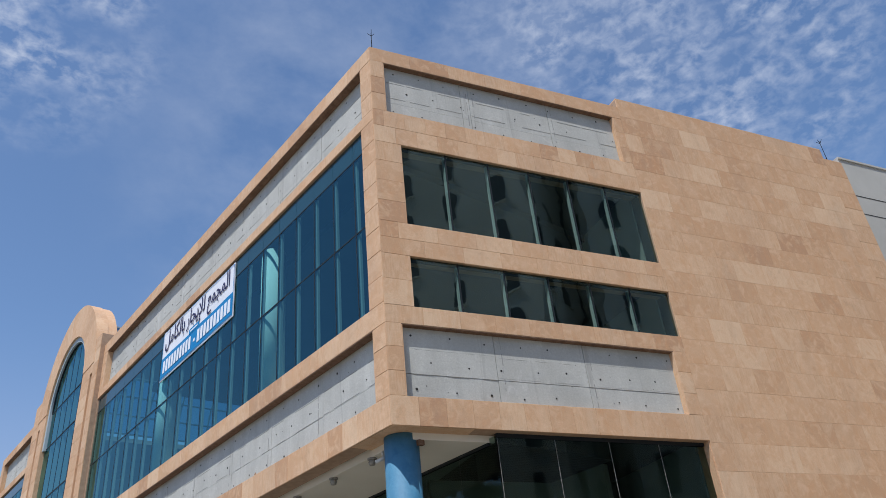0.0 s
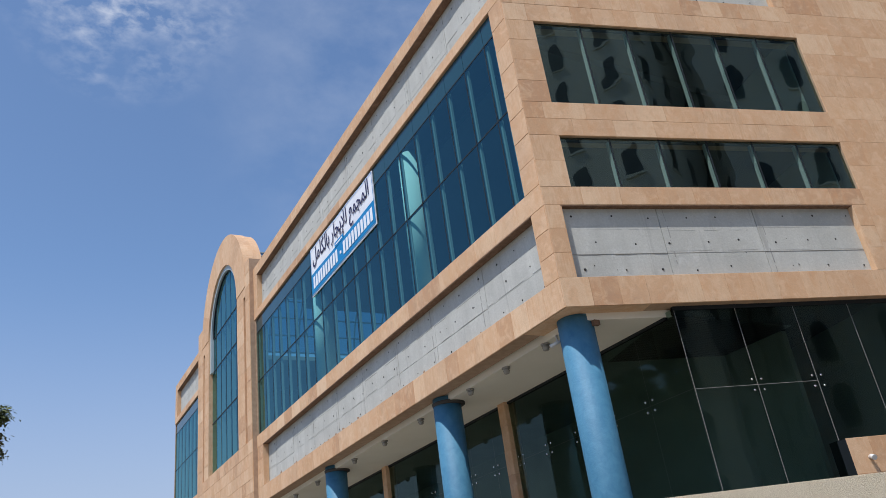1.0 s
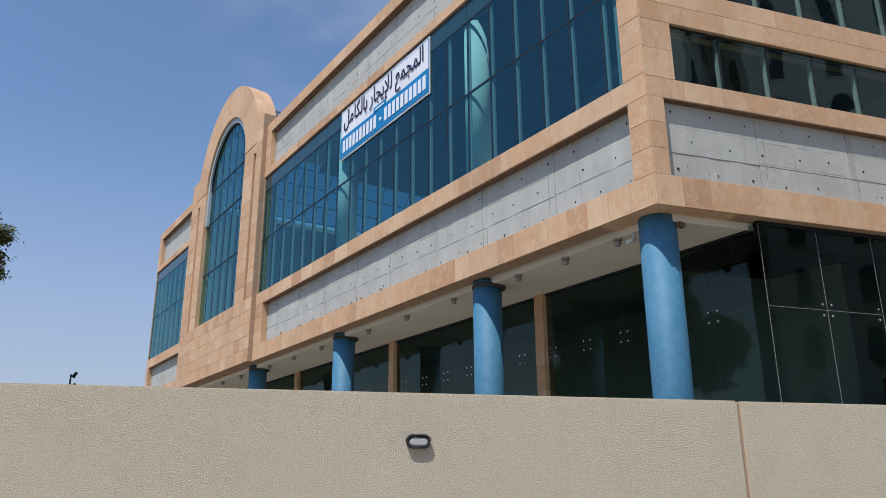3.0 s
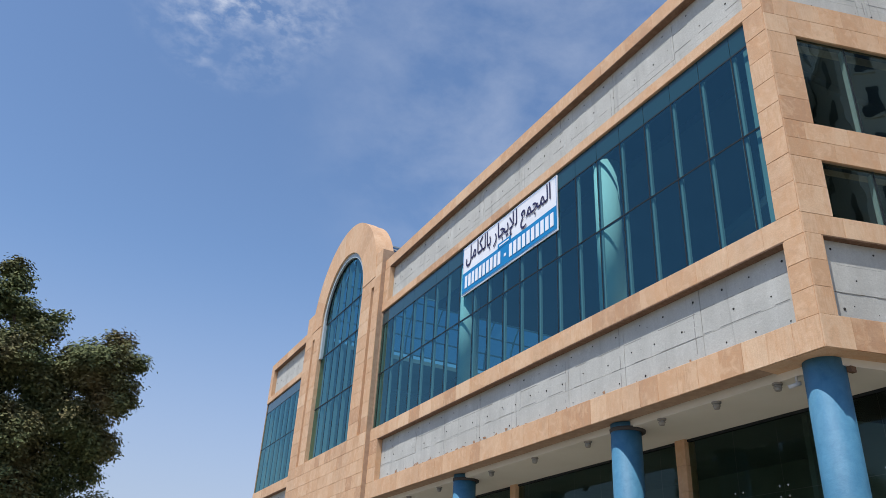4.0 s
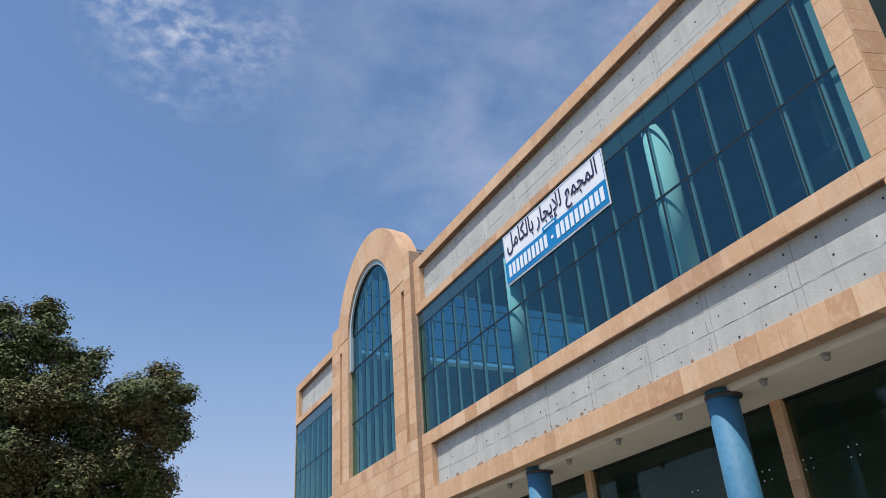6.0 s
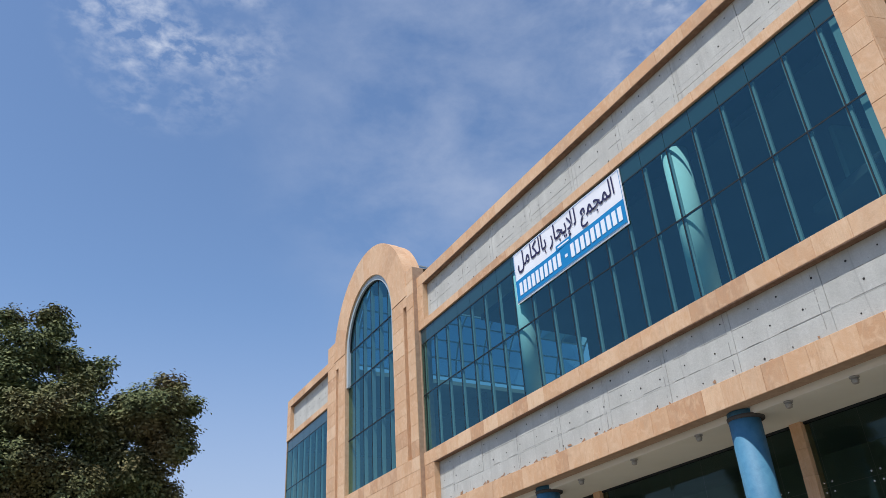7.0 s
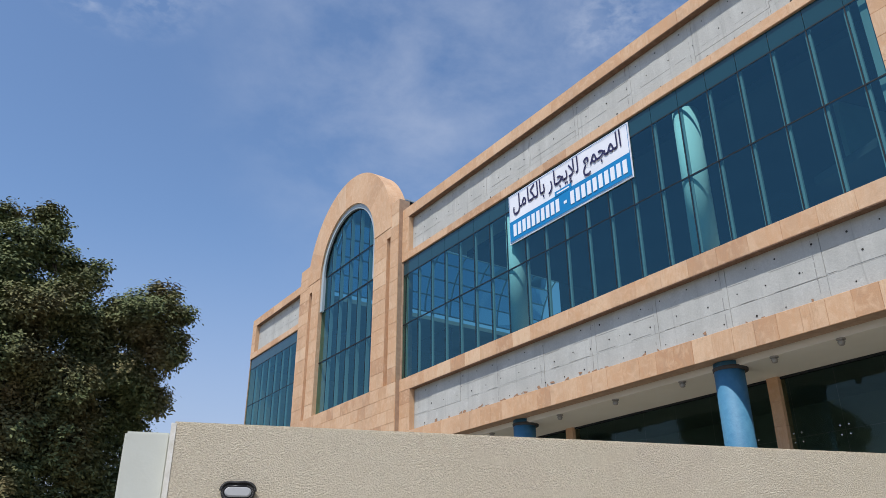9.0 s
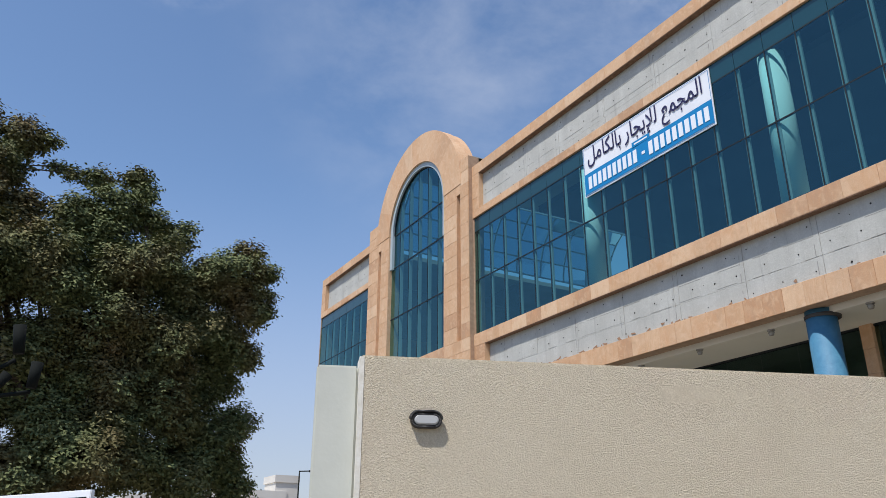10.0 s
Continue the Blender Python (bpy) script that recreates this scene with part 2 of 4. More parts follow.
# near-black colour stands in for the gloom of the rooms
c = Mat("unlit_room_plaster", 0.9).world_space()
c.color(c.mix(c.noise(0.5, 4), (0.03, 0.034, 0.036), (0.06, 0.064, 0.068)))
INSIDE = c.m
c = Mat("inside_white", 0.85).world_space()
c.color(c.mix(c.noise(0.6, 4), (0.82, 0.84, 0.83), (0.88, 0.90, 0.89)))
WHITE = c.m
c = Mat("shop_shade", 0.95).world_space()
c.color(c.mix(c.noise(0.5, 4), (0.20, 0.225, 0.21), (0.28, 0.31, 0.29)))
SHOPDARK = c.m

c = Mat("sprayed_stucco", 0.93).world_space()
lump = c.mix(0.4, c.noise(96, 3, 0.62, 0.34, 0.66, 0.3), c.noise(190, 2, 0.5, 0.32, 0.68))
soil = c.noise(0.9, 5, 0.6, 0.35, 0.75)
base = c.mix(soil, (0.765, 0.665, 0.48), (0.825, 0.725, 0.545))
base = c.mix(c.scaled(c.noise(1.7, 4, 0.6, 0.55, 0.78, 0.6), 0.35), base, (0.70, 0.54, 0.43))
base = c.mix(c.scaled(c.noise(4.5, 5, 0.65, 0.58, 0.78), 0.3), base, (0.56, 0.51, 0.38))
base = c.mix(c.scaled(c.noise(2.5, 5, 0.65, 0.55, 0.85, 0, (1, 1, 0.25)), 0.25), base, (0.50, 0.42, 0.31))
# grain hollows shaded darker and bump tops highlighted, both in the colour itself
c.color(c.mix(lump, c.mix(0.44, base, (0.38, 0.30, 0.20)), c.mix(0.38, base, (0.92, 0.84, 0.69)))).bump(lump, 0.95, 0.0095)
STUCCO = c.m
c = Mat("smooth_pale_render", 0.85).world_space()
tone2 = c.mix(c.noise(1.6, 6, 0.6), (0.54, 0.55, 0.48), (0.63, 0.64, 0.57))
tone2 = c.mix(c.scaled(c.noise(5, 5, 0.65, 0.5, 0.75, 0.2, (1, 1, 0.12)), 0.4), tone2, (0.40, 0.40, 0.34))
c.color(tone2).bump(c.noise(30, 4), 0.15, 0.003)
PALE = c.m
c = Mat("plaster_bead", 0.9).world_space()
c.color(c.mix(c.noise(22, 4, 0.6), (0.70, 0.66, 0.56), (0.84, 0.81, 0.73))).bump(c.noise(60, 3), 0.3, 0.004)
BEAD = c.m
c = Mat("banner_white", 0.55).world_space()
c.color(c.mix(c.noise(1.2, 3), (0.80, 0.81, 0.84), (0.87, 0.88, 0.91)))
BANNER = c.m
BANNER_BLUE = Mat("banner_blue", 0.5, 0, (0.001, 0.215, 0.50)).m
INK = Mat("navy_ink", 0.6, 0, (0.018, 0.014, 0.075)).m
PAPER = Mat("white_print", 0.6, 0, (0.85, 0.87, 0.90)).m

c = Mat("leaf", 0.75)
c.p.inputs["Specular IOR Level"].default_value = 0.25
info = c.n.new("ShaderNodeNewGeometry")
hue = c.mix(info.outputs["Random Per Island"], (0.062, 0.090, 0.034), (0.215, 0.235, 0.098))
c.world_space()
rust = c.noise(0.55, 3, 0.5, 0.46, 0.68)
c.color(c.mix(c.scaled(rust, 0.7), hue, (0.205, 0.135, 0.065)))
c.p.inputs["Transmission Weight"].default_value = 0.0
LEAF = c.m
c = Mat("bark", 0.9).world_space()
c.color(c.mix(c.noise(9, 5, 0.6, 0.3, 0.7, 0, (1, 1, 0.2)), (0.06, 0.045, 0.03), (0.15, 0.12, 0.09))).bump(c.noise(14, 5, 0.6, 0.3, 0.7, 0, (1, 1, 0.2)), 0.6, 0.02)
BARK = c.m
c = Mat("sandy_ground", 0.95).world_space()
c.color(c.mix(c.noise(0.35, 6, 0.6), (0.17, 0.15, 0.12), (0.30, 0.26, 0.20))).bump(c.noise(9, 5), 0.4, 0.02)
GROUND = c.m
c = Mat("roof_screed", 0.9).world_space()
c.color(c.mix(c.noise(0.6, 5), (0.36, 0.34, 0.31), (0.48, 0.46, 0.42)))
SCREED = c.m
c = Mat("town_plaster", 0.9).world_space()
c.color(c.mix(c.noise(0.25, 5), (0.64, 0.60, 0.53), (0.74, 0.70, 0.63)))
TOWN = c.m
TOWN_GLASS = Mat("town_window", 0.35, 0, (0.05, 0.055, 0.06)).m
DARKMETAL = Mat("dark_lamp_metal", 0.85, 0.0, (0.010, 0.012, 0.011))
DARKMETAL.p.inputs["Specular IOR Level"].default_value = 0.12
DARKMETAL = DARKMETAL.m

# ---------------------------------------------------------------- mesh helpers
FACE = 8.0                                   # the long front stands in the plane x = 8
CORNER = Vector((8.0, 11.07, 0.0))           # its corner with the end wall
RUN = Vector((0.9662, -0.2578, 0.0)).normalized()
INTO = Vector((-RUN.y, RUN.x, 0.0))          # from the end wall into the building


def on_front(l, d, z):
    return Vector((FACE + d, l, z))


def on_end(s, d, z):
    p = CORNER + RUN * s + INTO * d
    return Vector((p.x, p.y, z))


def plain(x, y, z):
    return Vector((x, y, z))


def part(name, bm, material, parent=None, label=""):
    """Links a bmesh as one mesh object under a thing or part."""
    me = bpy.data.meshes.new(name)
    if len(bm.faces) > 1:
        bmesh.ops.recalc_face_normals(bm, faces=bm.faces)
    bm.to_mesh(me)
    bm.free()
    me.materials.append(material)
    ob = new(name, me)
    ob.parent = parent
    if material.name in ("blue_solar_glass", "blue_spandrel_glass", "green_solar_glass"):
        ob.visible_shadow = False
    return tagged(ob, label)


def empty(name, label, category, group="", kind="", at=(0, 0, 0)):
    ob = new(name)
    ob.location = at
    bpy.context.view_layer.update()
    return tagged(ob, label, category, group, kind)


def box(bm, a, b, place=plain):
    """A box between two corners, in the plan that place() gives."""
    v = [bm.verts.new(place(x, y, z)) for x in (a[0], b[0]) for y in (a[1], b[1]) for z in (a[2], b[2])]
    for f in ((0, 1, 3, 2), (4, 6, 7, 5), (0, 4, 5, 1), (2, 3, 7, 6), (0, 2, 6, 4), (1, 5, 7, 3)):
        bm.faces.new([v[k] for k in f])
    return bm


def boxes(items, place=plain):
    bm = bmesh.new()
    for a, b in items:
        box(bm, a, b, place)
    return bm


def prism(points, d0, d1, place):
    """A flat outline of (l, z) points, thick from d0 to d1."""
    bm = bmesh.new()
    f = [bm.verts.new(place(l, d0, z)) for l, z in points]
    b = [bm.verts.new(place(l, d1, z)) for l, z in points]
    bm.faces.new(f)
    bm.faces.new(b[::-1])
    for k in range(len(f)):
        j = (k + 1) % len(f)
        bm.faces.new((f[k], b[k], b[j], f[j]))
    return bm


def facing(points, way):
    """One flat face of the given corners that looks the given way."""
    bm = bmesh.new()
    f = bm.faces.new([bm.verts.new(p) for p in points])
    f.normal_update()
    if f.normal.dot(way) < 0:
        f.normal_flip()
    return bm


def ring(pairs, d0, d1, place):
    """A strip between two lines of (l, z) points, thick from d0 to d1."""
    bm = bmesh.new()
    rows = [[bm.verts.new(place(p[0], d, p[1])) for p in (a, b) for d in (d0, d1)] for a, b in pairs]
    for r, q in zip(rows, rows[1:]):
        for k, j in ((0, 1), (1, 3), (3, 2), (2, 0)):
            bm.faces.new((r[k], r[j], q[j], q[k]))
    for r in (rows[0], rows[-1]):
        bm.faces.new((r[0], r[1], r[3], r[2]))
    return bm


def lathe(bm, profile, at, axis=Vector((0, 0, 1)), n=20):
    """Turns (radius, height) steps round an axis."""
    turn = axis.to_track_quat("Z", "Y").to_matrix()
    rows = []
    for r, h in profile:
        rows.append([bm.verts.new(Vector(at) + turn @ Vector((r * math.cos(2 * math.pi * k / n), r * math.sin(2 * math.pi * k / n), h))) for k in range(n)])
    for a, b in zip(rows, rows[1:]):
        for k in range(n):
            j = (k + 1) % n
            bm.faces.new((a[k], a[j], b[j], b[k])).smooth = True
    bm.faces.new(rows[0][::-1])
    bm.faces.new(rows[-1])
    return bm


def rod(bm, a, b, r0, r1=None, n=8):
    a, b = Vector(a), Vector(b)
    return lathe(bm, [(r0, 0), (r1 or r0, (b - a).length)], a, (b - a), n)


# stone slabs: one mesh for each size, with a small chamfer round the face
SLABS = {}


def slab(parent, place, l0, l1, z0, z1, proud=0.03, name="stone_tile", d=0.0, gap=0.005):
    w, h = round(l1 - l0 - gap, 3), round(z1 - z0 - gap, 3)
    if w < 0.03 or h < 0.03:
        return
    key = (w, h, gap)
    if key not in SLABS:
        e = gap
        x, z = w / 2, h / 2
        verts = [(-x, proud, -z), (x, proud, -z), (x, proud, z), (-x, proud, z), (-x, e, -z), (x, e, -z), (x, e, z), (-x, e, z),
                 (-x + e, 0, -z + e), (x - e, 0, -z + e), (x - e, 0, z - e), (-x + e, 0, z - e)]
        faces = [(8, 9, 10, 11)] + [(i, (i + 1) % 4, 4 + (i + 1) % 4, 4 + i) for i in range(4)] + [(4 + i, 4 + (i + 1) % 4, 8 + (i + 1) % 4, 8 + i) for i in range(4)]
        me = bpy.data.meshes.new(name)
        me.from_pydata(verts, [], faces)
        me.materials.append(STONE)
        SLABS[key] = me
    ob = new(name, SLABS[key])
    o = place((l0 + l1) / 2, d, (z0 + z1) / 2)
    ex, ey = place(1, 0, 0) - place(0, 0, 0), place(0, 1, 0) - place(0, 0, 0)
    m = Matrix(((ex.x, ey.x, 0, o.x), (ex.y, ey.y, 0, o.y), (0, 0, 1, o.z), (0, 0, 0, 1)))
    ob.parent = parent
    ob.matrix_local = m
    return ob


def tiles(parent, place, l0, l1, z0, z1, w, h, seed=0, d=0.0, gap=0.005):
    """Courses of slabs over a rectangle, joints broken from course to course."""
    rng = random.Random(seed)
    rows = max(1, round((z1 - z0) / h))
    for r in range(rows):
        za, zb = z0 + (z1 - z0) * r / rows, z0 + (z1 - z0) * (r + 1) / rows
        n = max(1, round((l1 - l0) / w))
        cuts = [l0 + (l1 - l0) * k / n for k in range(n + 1)]
        if n > 1 and rows > 1:
            shift = (0.5 if r % 2 else 0.0) * (l1 - l0) / n + rng.uniform(-0.08, 0.08) * w
            cuts = [l0] + sorted(c + shift for c in cuts if l0 + 0.12 < c + shift < l1 - 0.12) + [l1]
        for a, b in zip(cuts, cuts[1:]):
            slab(parent, place, a, b, za, zb, d=d + rng.choice((0, 0, 0.002, 0.004)) * gap / 0.005, gap=gap)


# ---------------------------------------------------------------- ground
bm = bmesh.new()
G = 3000
bm.faces.new([bm.verts.new(p) for p in ((-G, -G, -0.12), (G, -G, -0.12), (G, G, -0.12), (-G, G, -0.12))])
tagged(part("ground", bm, GROUND), "pale sandy ground reaching the horizon", "ground", kind="structure")

# ---------------------------------------------------------------- the office building
SOFFIT_Z, FASCIA, SILL, GLASS0, GLASS1, HEAD, LIP, TOP = 5.95, 6.49, 7.92, 8.36, 12.86, 13.15, 14.63, 15.05
MID, SPAN = 10.38, 12.31
L0, L1, L2, L3, L4 = 11.58, 29.34, 29.40, 38.45, 45.0      # glass start and end, arch bay, far end
RECESS, RECESS_END = 0.20, 0.135
building = empty("office_building", "three-storey sandstone and blue glass office building, empty, with a banner", "building")

# --- front wall (backing behind the slabs), in runs round the openings
B0, B1 = 0.032, 0.40
front = part("front_wall", boxes([
    ((11.12, B0, SOFFIT_Z), (L2, B1, FASCIA)), ((11.12, B0, SILL), (L2, B1, GLASS0)),
    ((11.12, B0, GLASS1), (L2, B1, HEAD)), ((11.12, B0, LIP), (L2, B1, TOP)),
    ((11.12, B0, FASCIA), (11.50, B1, SILL)), ((11.12, B0, GLASS0), (L0, B1, GLASS1)), ((11.12, B0, HEAD), (11.50, B1, LIP)),
    ((28.72, B0, FASCIA), (L2, B1, SILL)), ((28.95, B0, HEAD), (L2, B1, LIP)), ((L1, B0, GLASS0), (L2, B1, GLASS1)),
], on_front), STONE_JOINT, building, "sandstone-clad long front wall")
tiles(front, on_front, 11.10, L2, SOFFIT_Z, FASCIA, 0.52, 0.54, 1)
tiles(front, on_front, 11.10, L2, SILL, GLASS0, 0.80, 0.5, 2)
tiles(front, on_front, 11.10, L2, GLASS1, HEAD, 1.0, 0.3, 3)
tiles(front, on_front, 11.10, L2, LIP, TOP, 0.95, 0.5, 4)
tiles(front, on_front, 11.10, 11.50, FASCIA, SILL, 0.5, 0.5, 5)
tiles(front, on_front, 11.10, L0, GLASS0, GLASS1, 0.5, 0.56, 6)
tiles(front, on_front, 11.10, 11.50, HEAD, LIP, 0.5, 0.5, 7)
tiles(front, on_front, 28.70, L2, FASCIA, SILL, 0.7, 0.5, 8)
tiles(front, on_front, 28.95, L2, HEAD, LIP, 0.6, 0.5, 9)


def reveal(name, place, items, parent):
    """The inner faces of an opening: a crusted underside coloured dark as in shade, then two dressed ends."""
    part("shaded_underside", boxes(items[:1], place), RAW_SHADE, parent, "slab undersides with mortar crust, shade put into the brown")
    for item in items[1:]:
        part(name, boxes([item], place), STONE, parent)


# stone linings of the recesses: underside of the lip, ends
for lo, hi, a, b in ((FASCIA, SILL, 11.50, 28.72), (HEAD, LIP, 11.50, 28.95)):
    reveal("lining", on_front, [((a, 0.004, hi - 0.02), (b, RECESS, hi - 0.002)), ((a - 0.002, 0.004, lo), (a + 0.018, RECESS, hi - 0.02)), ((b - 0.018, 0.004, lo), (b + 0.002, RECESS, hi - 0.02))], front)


def concrete_band(place, l0, l1, z0, z1, depth, joints, hjoint, parent, seed):
    """Bare concrete panels with open joints and formwork tie holes."""
    rng = random.Random(seed)
    cuts = [l0] + joints + [l1]
    for a, b in zip(cuts, cuts[1:]):
        for za, zb in ((z0, hjoint), (hjoint, z1)):
            off = depth + rng.uniform(0, 0.008)
            part("concrete_panel", boxes([((a + 0.006, off, za + 0.0025), (b - 0.006, depth + 0.2, zb - 0.0025))], place), CONCRETE, parent)
    bm = bmesh.new()
    box(bm, (l0, depth + 0.02, z0), (l1, depth + 0.22, z1), place)
    part("joint_backing", bm, SEAM, parent)
    bm = bmesh.new()
    out = place(0, -1, 0) - place(0, 0, 0)
    l = l0 + 0.25
    while l < l1 - 0.1:
        for k, z in enumerate((z0 + 0.17, z0 + (z1 - z0) * 0.5, z1 - 0.2)):
            if rng.random() < 0.9:
                p = place(l + 0.36 * (k % 2) + rng.uniform(-0.05, 0.05), depth + 0.002, z + rng.uniform(-0.04, 0.04))
                r = rng.uniform(0.014, 0.026)
                rod(bm, p, p + out * 0.006, r, r * 0.85, 8)
        l += rng.uniform(0.66, 0.8)
    for _ in range(int((l1 - l0) * 1.2)):        # small chips
        p = place(rng.uniform(l0 + 0.1, l1 - 0.1), depth + 0.002, rng.uniform(z0 + 0.05, z1 - 0.1))
        rod(bm, p, p + out * 0.004, rng.uniform(0.006, 0.012), 0.005, 6)
    tagged(part("tie_hole_pattern", bm, HOLE, parent), kind="stuff")
    bm = bmesh.new()
    for a, b in zip(cuts, cuts[1:]):             # level formwork lines, broken here and there
        for share in (0.36, 0.68):
            z = z0 + (z1 - z0) * share + rng.uniform(-0.03, 0.03)
            p = a + rng.uniform(0, 0.3)
            while p < b - 0.2:
                q = min(b - 0.02, p + rng.uniform(0.25, 1.1))
                box(bm, (p, depth - 0.001, z), (q, depth + 0.004, z + rng.choice((0.002, 0.003, 0.004))), place)
                p = q + rng.uniform(0.05, 0.6)
                z += rng.uniform(-0.003, 0.003)
        if b < l1:
            w = rng.uniform(0.05, 0.2)
            z = z0 + rng.uniform(0, 0.3)
            while z < z1 - 0.15:
                zz = min(z1, z + rng.uniform(0.05, 0.35))
                x = b + w + rng.uniform(-0.006, 0.006)
                box(bm, (x, depth - 0.001, z), (x + rng.choice((0.004, 0.008, 0.018)), depth + 0.004, zz), place)
                z = zz + rng.uniform(0.0, 0.2)
    tagged(part("formwork_seam_pattern", bm, SEAM, parent), kind="stuff")


concrete_band(on_front, 11.50, 28.72, FASCIA, SILL, RECESS, [13.67, 15.89, 17.87, 19.92, 21.95, 23.95, 25.95, 27.6], 6.98, front, 11)
concrete_band(on_front, 11.50, 28.95, HEAD, LIP, RECESS, [13.6, 15.7, 17.8, 19.89, 22.03, 24.3, 26.14, 28.2], 13.52, front, 12)

# broken edges of bedding mortar along the foot of the lower band
rng = random.Random(5)
bm = bmesh.new()
for k in range(46):
    l = rng.choice((rng.uniform(11.8, 28), rng.uniform(19, 28)))
    p = on_front(l, RECESS - 0.004, FASCIA + rng.uniform(0.0, 0.10))
    v = [bm.verts.new(p + Vector((rng.uniform(-0.006, 0.0), rng.uniform(-0.12, 0.12), rng.uniform(-0.06, 0.09)))) for _ in range(5)]
    bmesh.ops.convex_hull(bm, input=v)
tagged(part("mortar_scraps", bm, SCRAP, front), kind="stuff")


def curtain(name, place, cuts, rows, depth, parent, material, label, spandrel=None, mull=0.10, half=0.058):
    """A glazed wall: panes, dark outer joints, pale mullions behind the glass."""
    win = part(name, boxes([((cuts[0], depth + 0.012, rows[0]), (cuts[-1], depth + 0.10, rows[0] + 0.05)), ((cuts[0], depth + 0.012, rows[-1] - 0.05), (cuts[-1], depth + 0.10, rows[-1]))], place), GASKET, parent, label)
    for a, b in zip(cuts, cuts[1:]):
        for za, zb in zip(rows, rows[1:]):
            blind = spandrel is not None and za >= spandrel
            pane = part("pane", boxes([((a + 0.006, depth, za + 0.006), (b - 0.006, depth + (0.008 if blind else 0.001), zb - 0.006))], place) if blind else
                        sheet(place, a + 0.004, b - 0.004, depth, za + 0.004, zb - 0.004), SPANDREL if blind else material, win)
    for a in cuts[1:-1]:
        part("mullion", boxes([((a - half, depth + 0.045, rows[0]), (a + half, depth + mull, (spandrel or rows[-1])))], place), ALU, win, "pale aluminium mullion")
        part("joint", boxes([((a - 0.013, depth - 0.003, rows[0]), (a + 0.013, depth + 0.028, spandrel or rows[-1]))], place), GASKET, win)
    for z in rows[1:-1]:
        part("transom", boxes([((cuts[0], depth - 0.006, z - 0.015), (cuts[-1], depth + 0.05, z + 0.015))], place), GASKET, win, "dark transom")
    return win


def sheet(place, l0, l1, d, z0, z1):
    return facing([place(l, d, z) for l, z in ((l0, z0), (l1, z0), (l1, z1), (l0, z1))], place(0, -1, 0) - place(0, 0, 0))


cuts = [L0] + [12.03 + 0.858 * k for k in range(21)] + [L1]
curtain("curtain_wall", on_front, cuts, [GLASS0, MID, SPAN, GLASS1], 0.07, building, BLUE_GLASS, "blue solar glass curtain wall in two rows of panes", SPAN)

# --- arch bay, standing 0.18 m proud of the front
BAY = -0.18
AC, AZ, AR, AO = 33.78, 14.53, 2.50, 3.85


def arc(r, a0, a1, n, cz=AZ):
    return [(AC + r * math.cos(a0 + (a1 - a0) * k / n), cz + r * math.sin(a0 + (a1 - a0) * k / n)) for k in range(n + 1)]


SH = 15.54
sl = ((29.98, 30.28, 8.35, 14.12), (37.08, 37.40, 8.35, 14.12))     # the two tall slots
bay = part("arch_bay", boxes([((L2, BAY + B0, SOFFIT_Z), (L3, 0.5, 8.28))], on_front), STONE_JOINT, building, "sandstone entrance bay with a tall arched window")
for a, b in (((L2, BAY + B0, 8.28), (29.98, 0.5, SH)), ((30.28, BAY + B0, 8.28), (AC - AR - 0.02, 0.5, AZ)), ((29.98, BAY + B0, 14.12), (30.28, 0.5, AZ)),
             ((AC + AR + 0.02, BAY + B0, 8.28), (37.08, 0.5, AZ)), ((37.40, BAY + B0, 8.28), (L3, 0.5, SH)), ((37.08, BAY + B0, 14.12), (37.40, 0.5, AZ)),
             ((29.98, BAY + 0.285, 8.28), (30.28, 0.5, 14.12)), ((37.08, BAY + 0.285, 8.28), (37.40, 0.5, 14.12))):
    part("pier", boxes([(a, b)], on_front), STONE_JOINT, bay)
tiles(bay, on_front, L2, L3, SOFFIT_Z, 8.28, 0.62, 0.46, 21, BAY)
tiles(bay, on_front, L2, 29.98, 8.28, SH, 0.6, 0.58, 22, BAY)
tiles(bay, on_front, 30.28, AC - AR, 8.28, AZ, 0.98, 0.58, 23, BAY)
tiles(bay, on_front, AC + AR, 37.08, 8.28, AZ, 0.98, 0.58, 24, BAY)
tiles(bay, on_front, 37.40, L3, 8.28, SH, 1.1, 0.58, 25, BAY)
for a, b in ((29.98, 30.28), (37.08, 37.40)):
    tiles(bay, on_front, a, b, 14.12, AZ, 0.5, 0.3, 26, BAY)
    part("slot_lining", boxes([((a - 0.004, BAY + 0.006, 8.28), (a + 0.012, BAY + 0.28, 14.12)), ((b - 0.012, BAY + 0.006, 8.28), (b + 0.004, BAY + 0.28, 14.12)), ((a, BAY + 0.27, 8.28), (b, BAY + 0.283, 14.12))], on_front), STONE, bay)
# voussoirs round the arch, and the deep stone hood behind them
NV = 15
for k in range(NV):
    a0, a1 = math.pi * k / NV + 0.0004, math.pi * (k + 1) / NV - 0.0004
    part("arch_stone", ring(list(zip(arc(AR, a0, a1, 4), arc(AO, a0, a1, 4))), BAY - 0.014, BAY + 0.45, on_front), STONE, bay)
part("arch_hood", ring(list(zip(arc(AO - 0.62, 0, math.pi, 40), arc(AO - 0.03, 0, math.pi, 40))), BAY + 0.45, BAY + 0.80, on_front), STONE, bay, "deep sandstone hood of the arch")
for a, b in ((L2, AC - AO + 0.3), (AC + AO - 0.3, L3)):       # shoulders beside the arch
    part("shoulder", boxes([((a, BAY + 0.5, AZ), (b, BAY + 0.95, SH))], on_front), STONE, bay)
for a, b in ((29.98, AC - AR), (AC + AR, 37.40)):
    part("arch_seat", boxes([((min(a, b), BAY + 0.03, AZ - 0.02), (max(a, b), 0.45, AZ - 0.002))], on_front), STONE, bay)
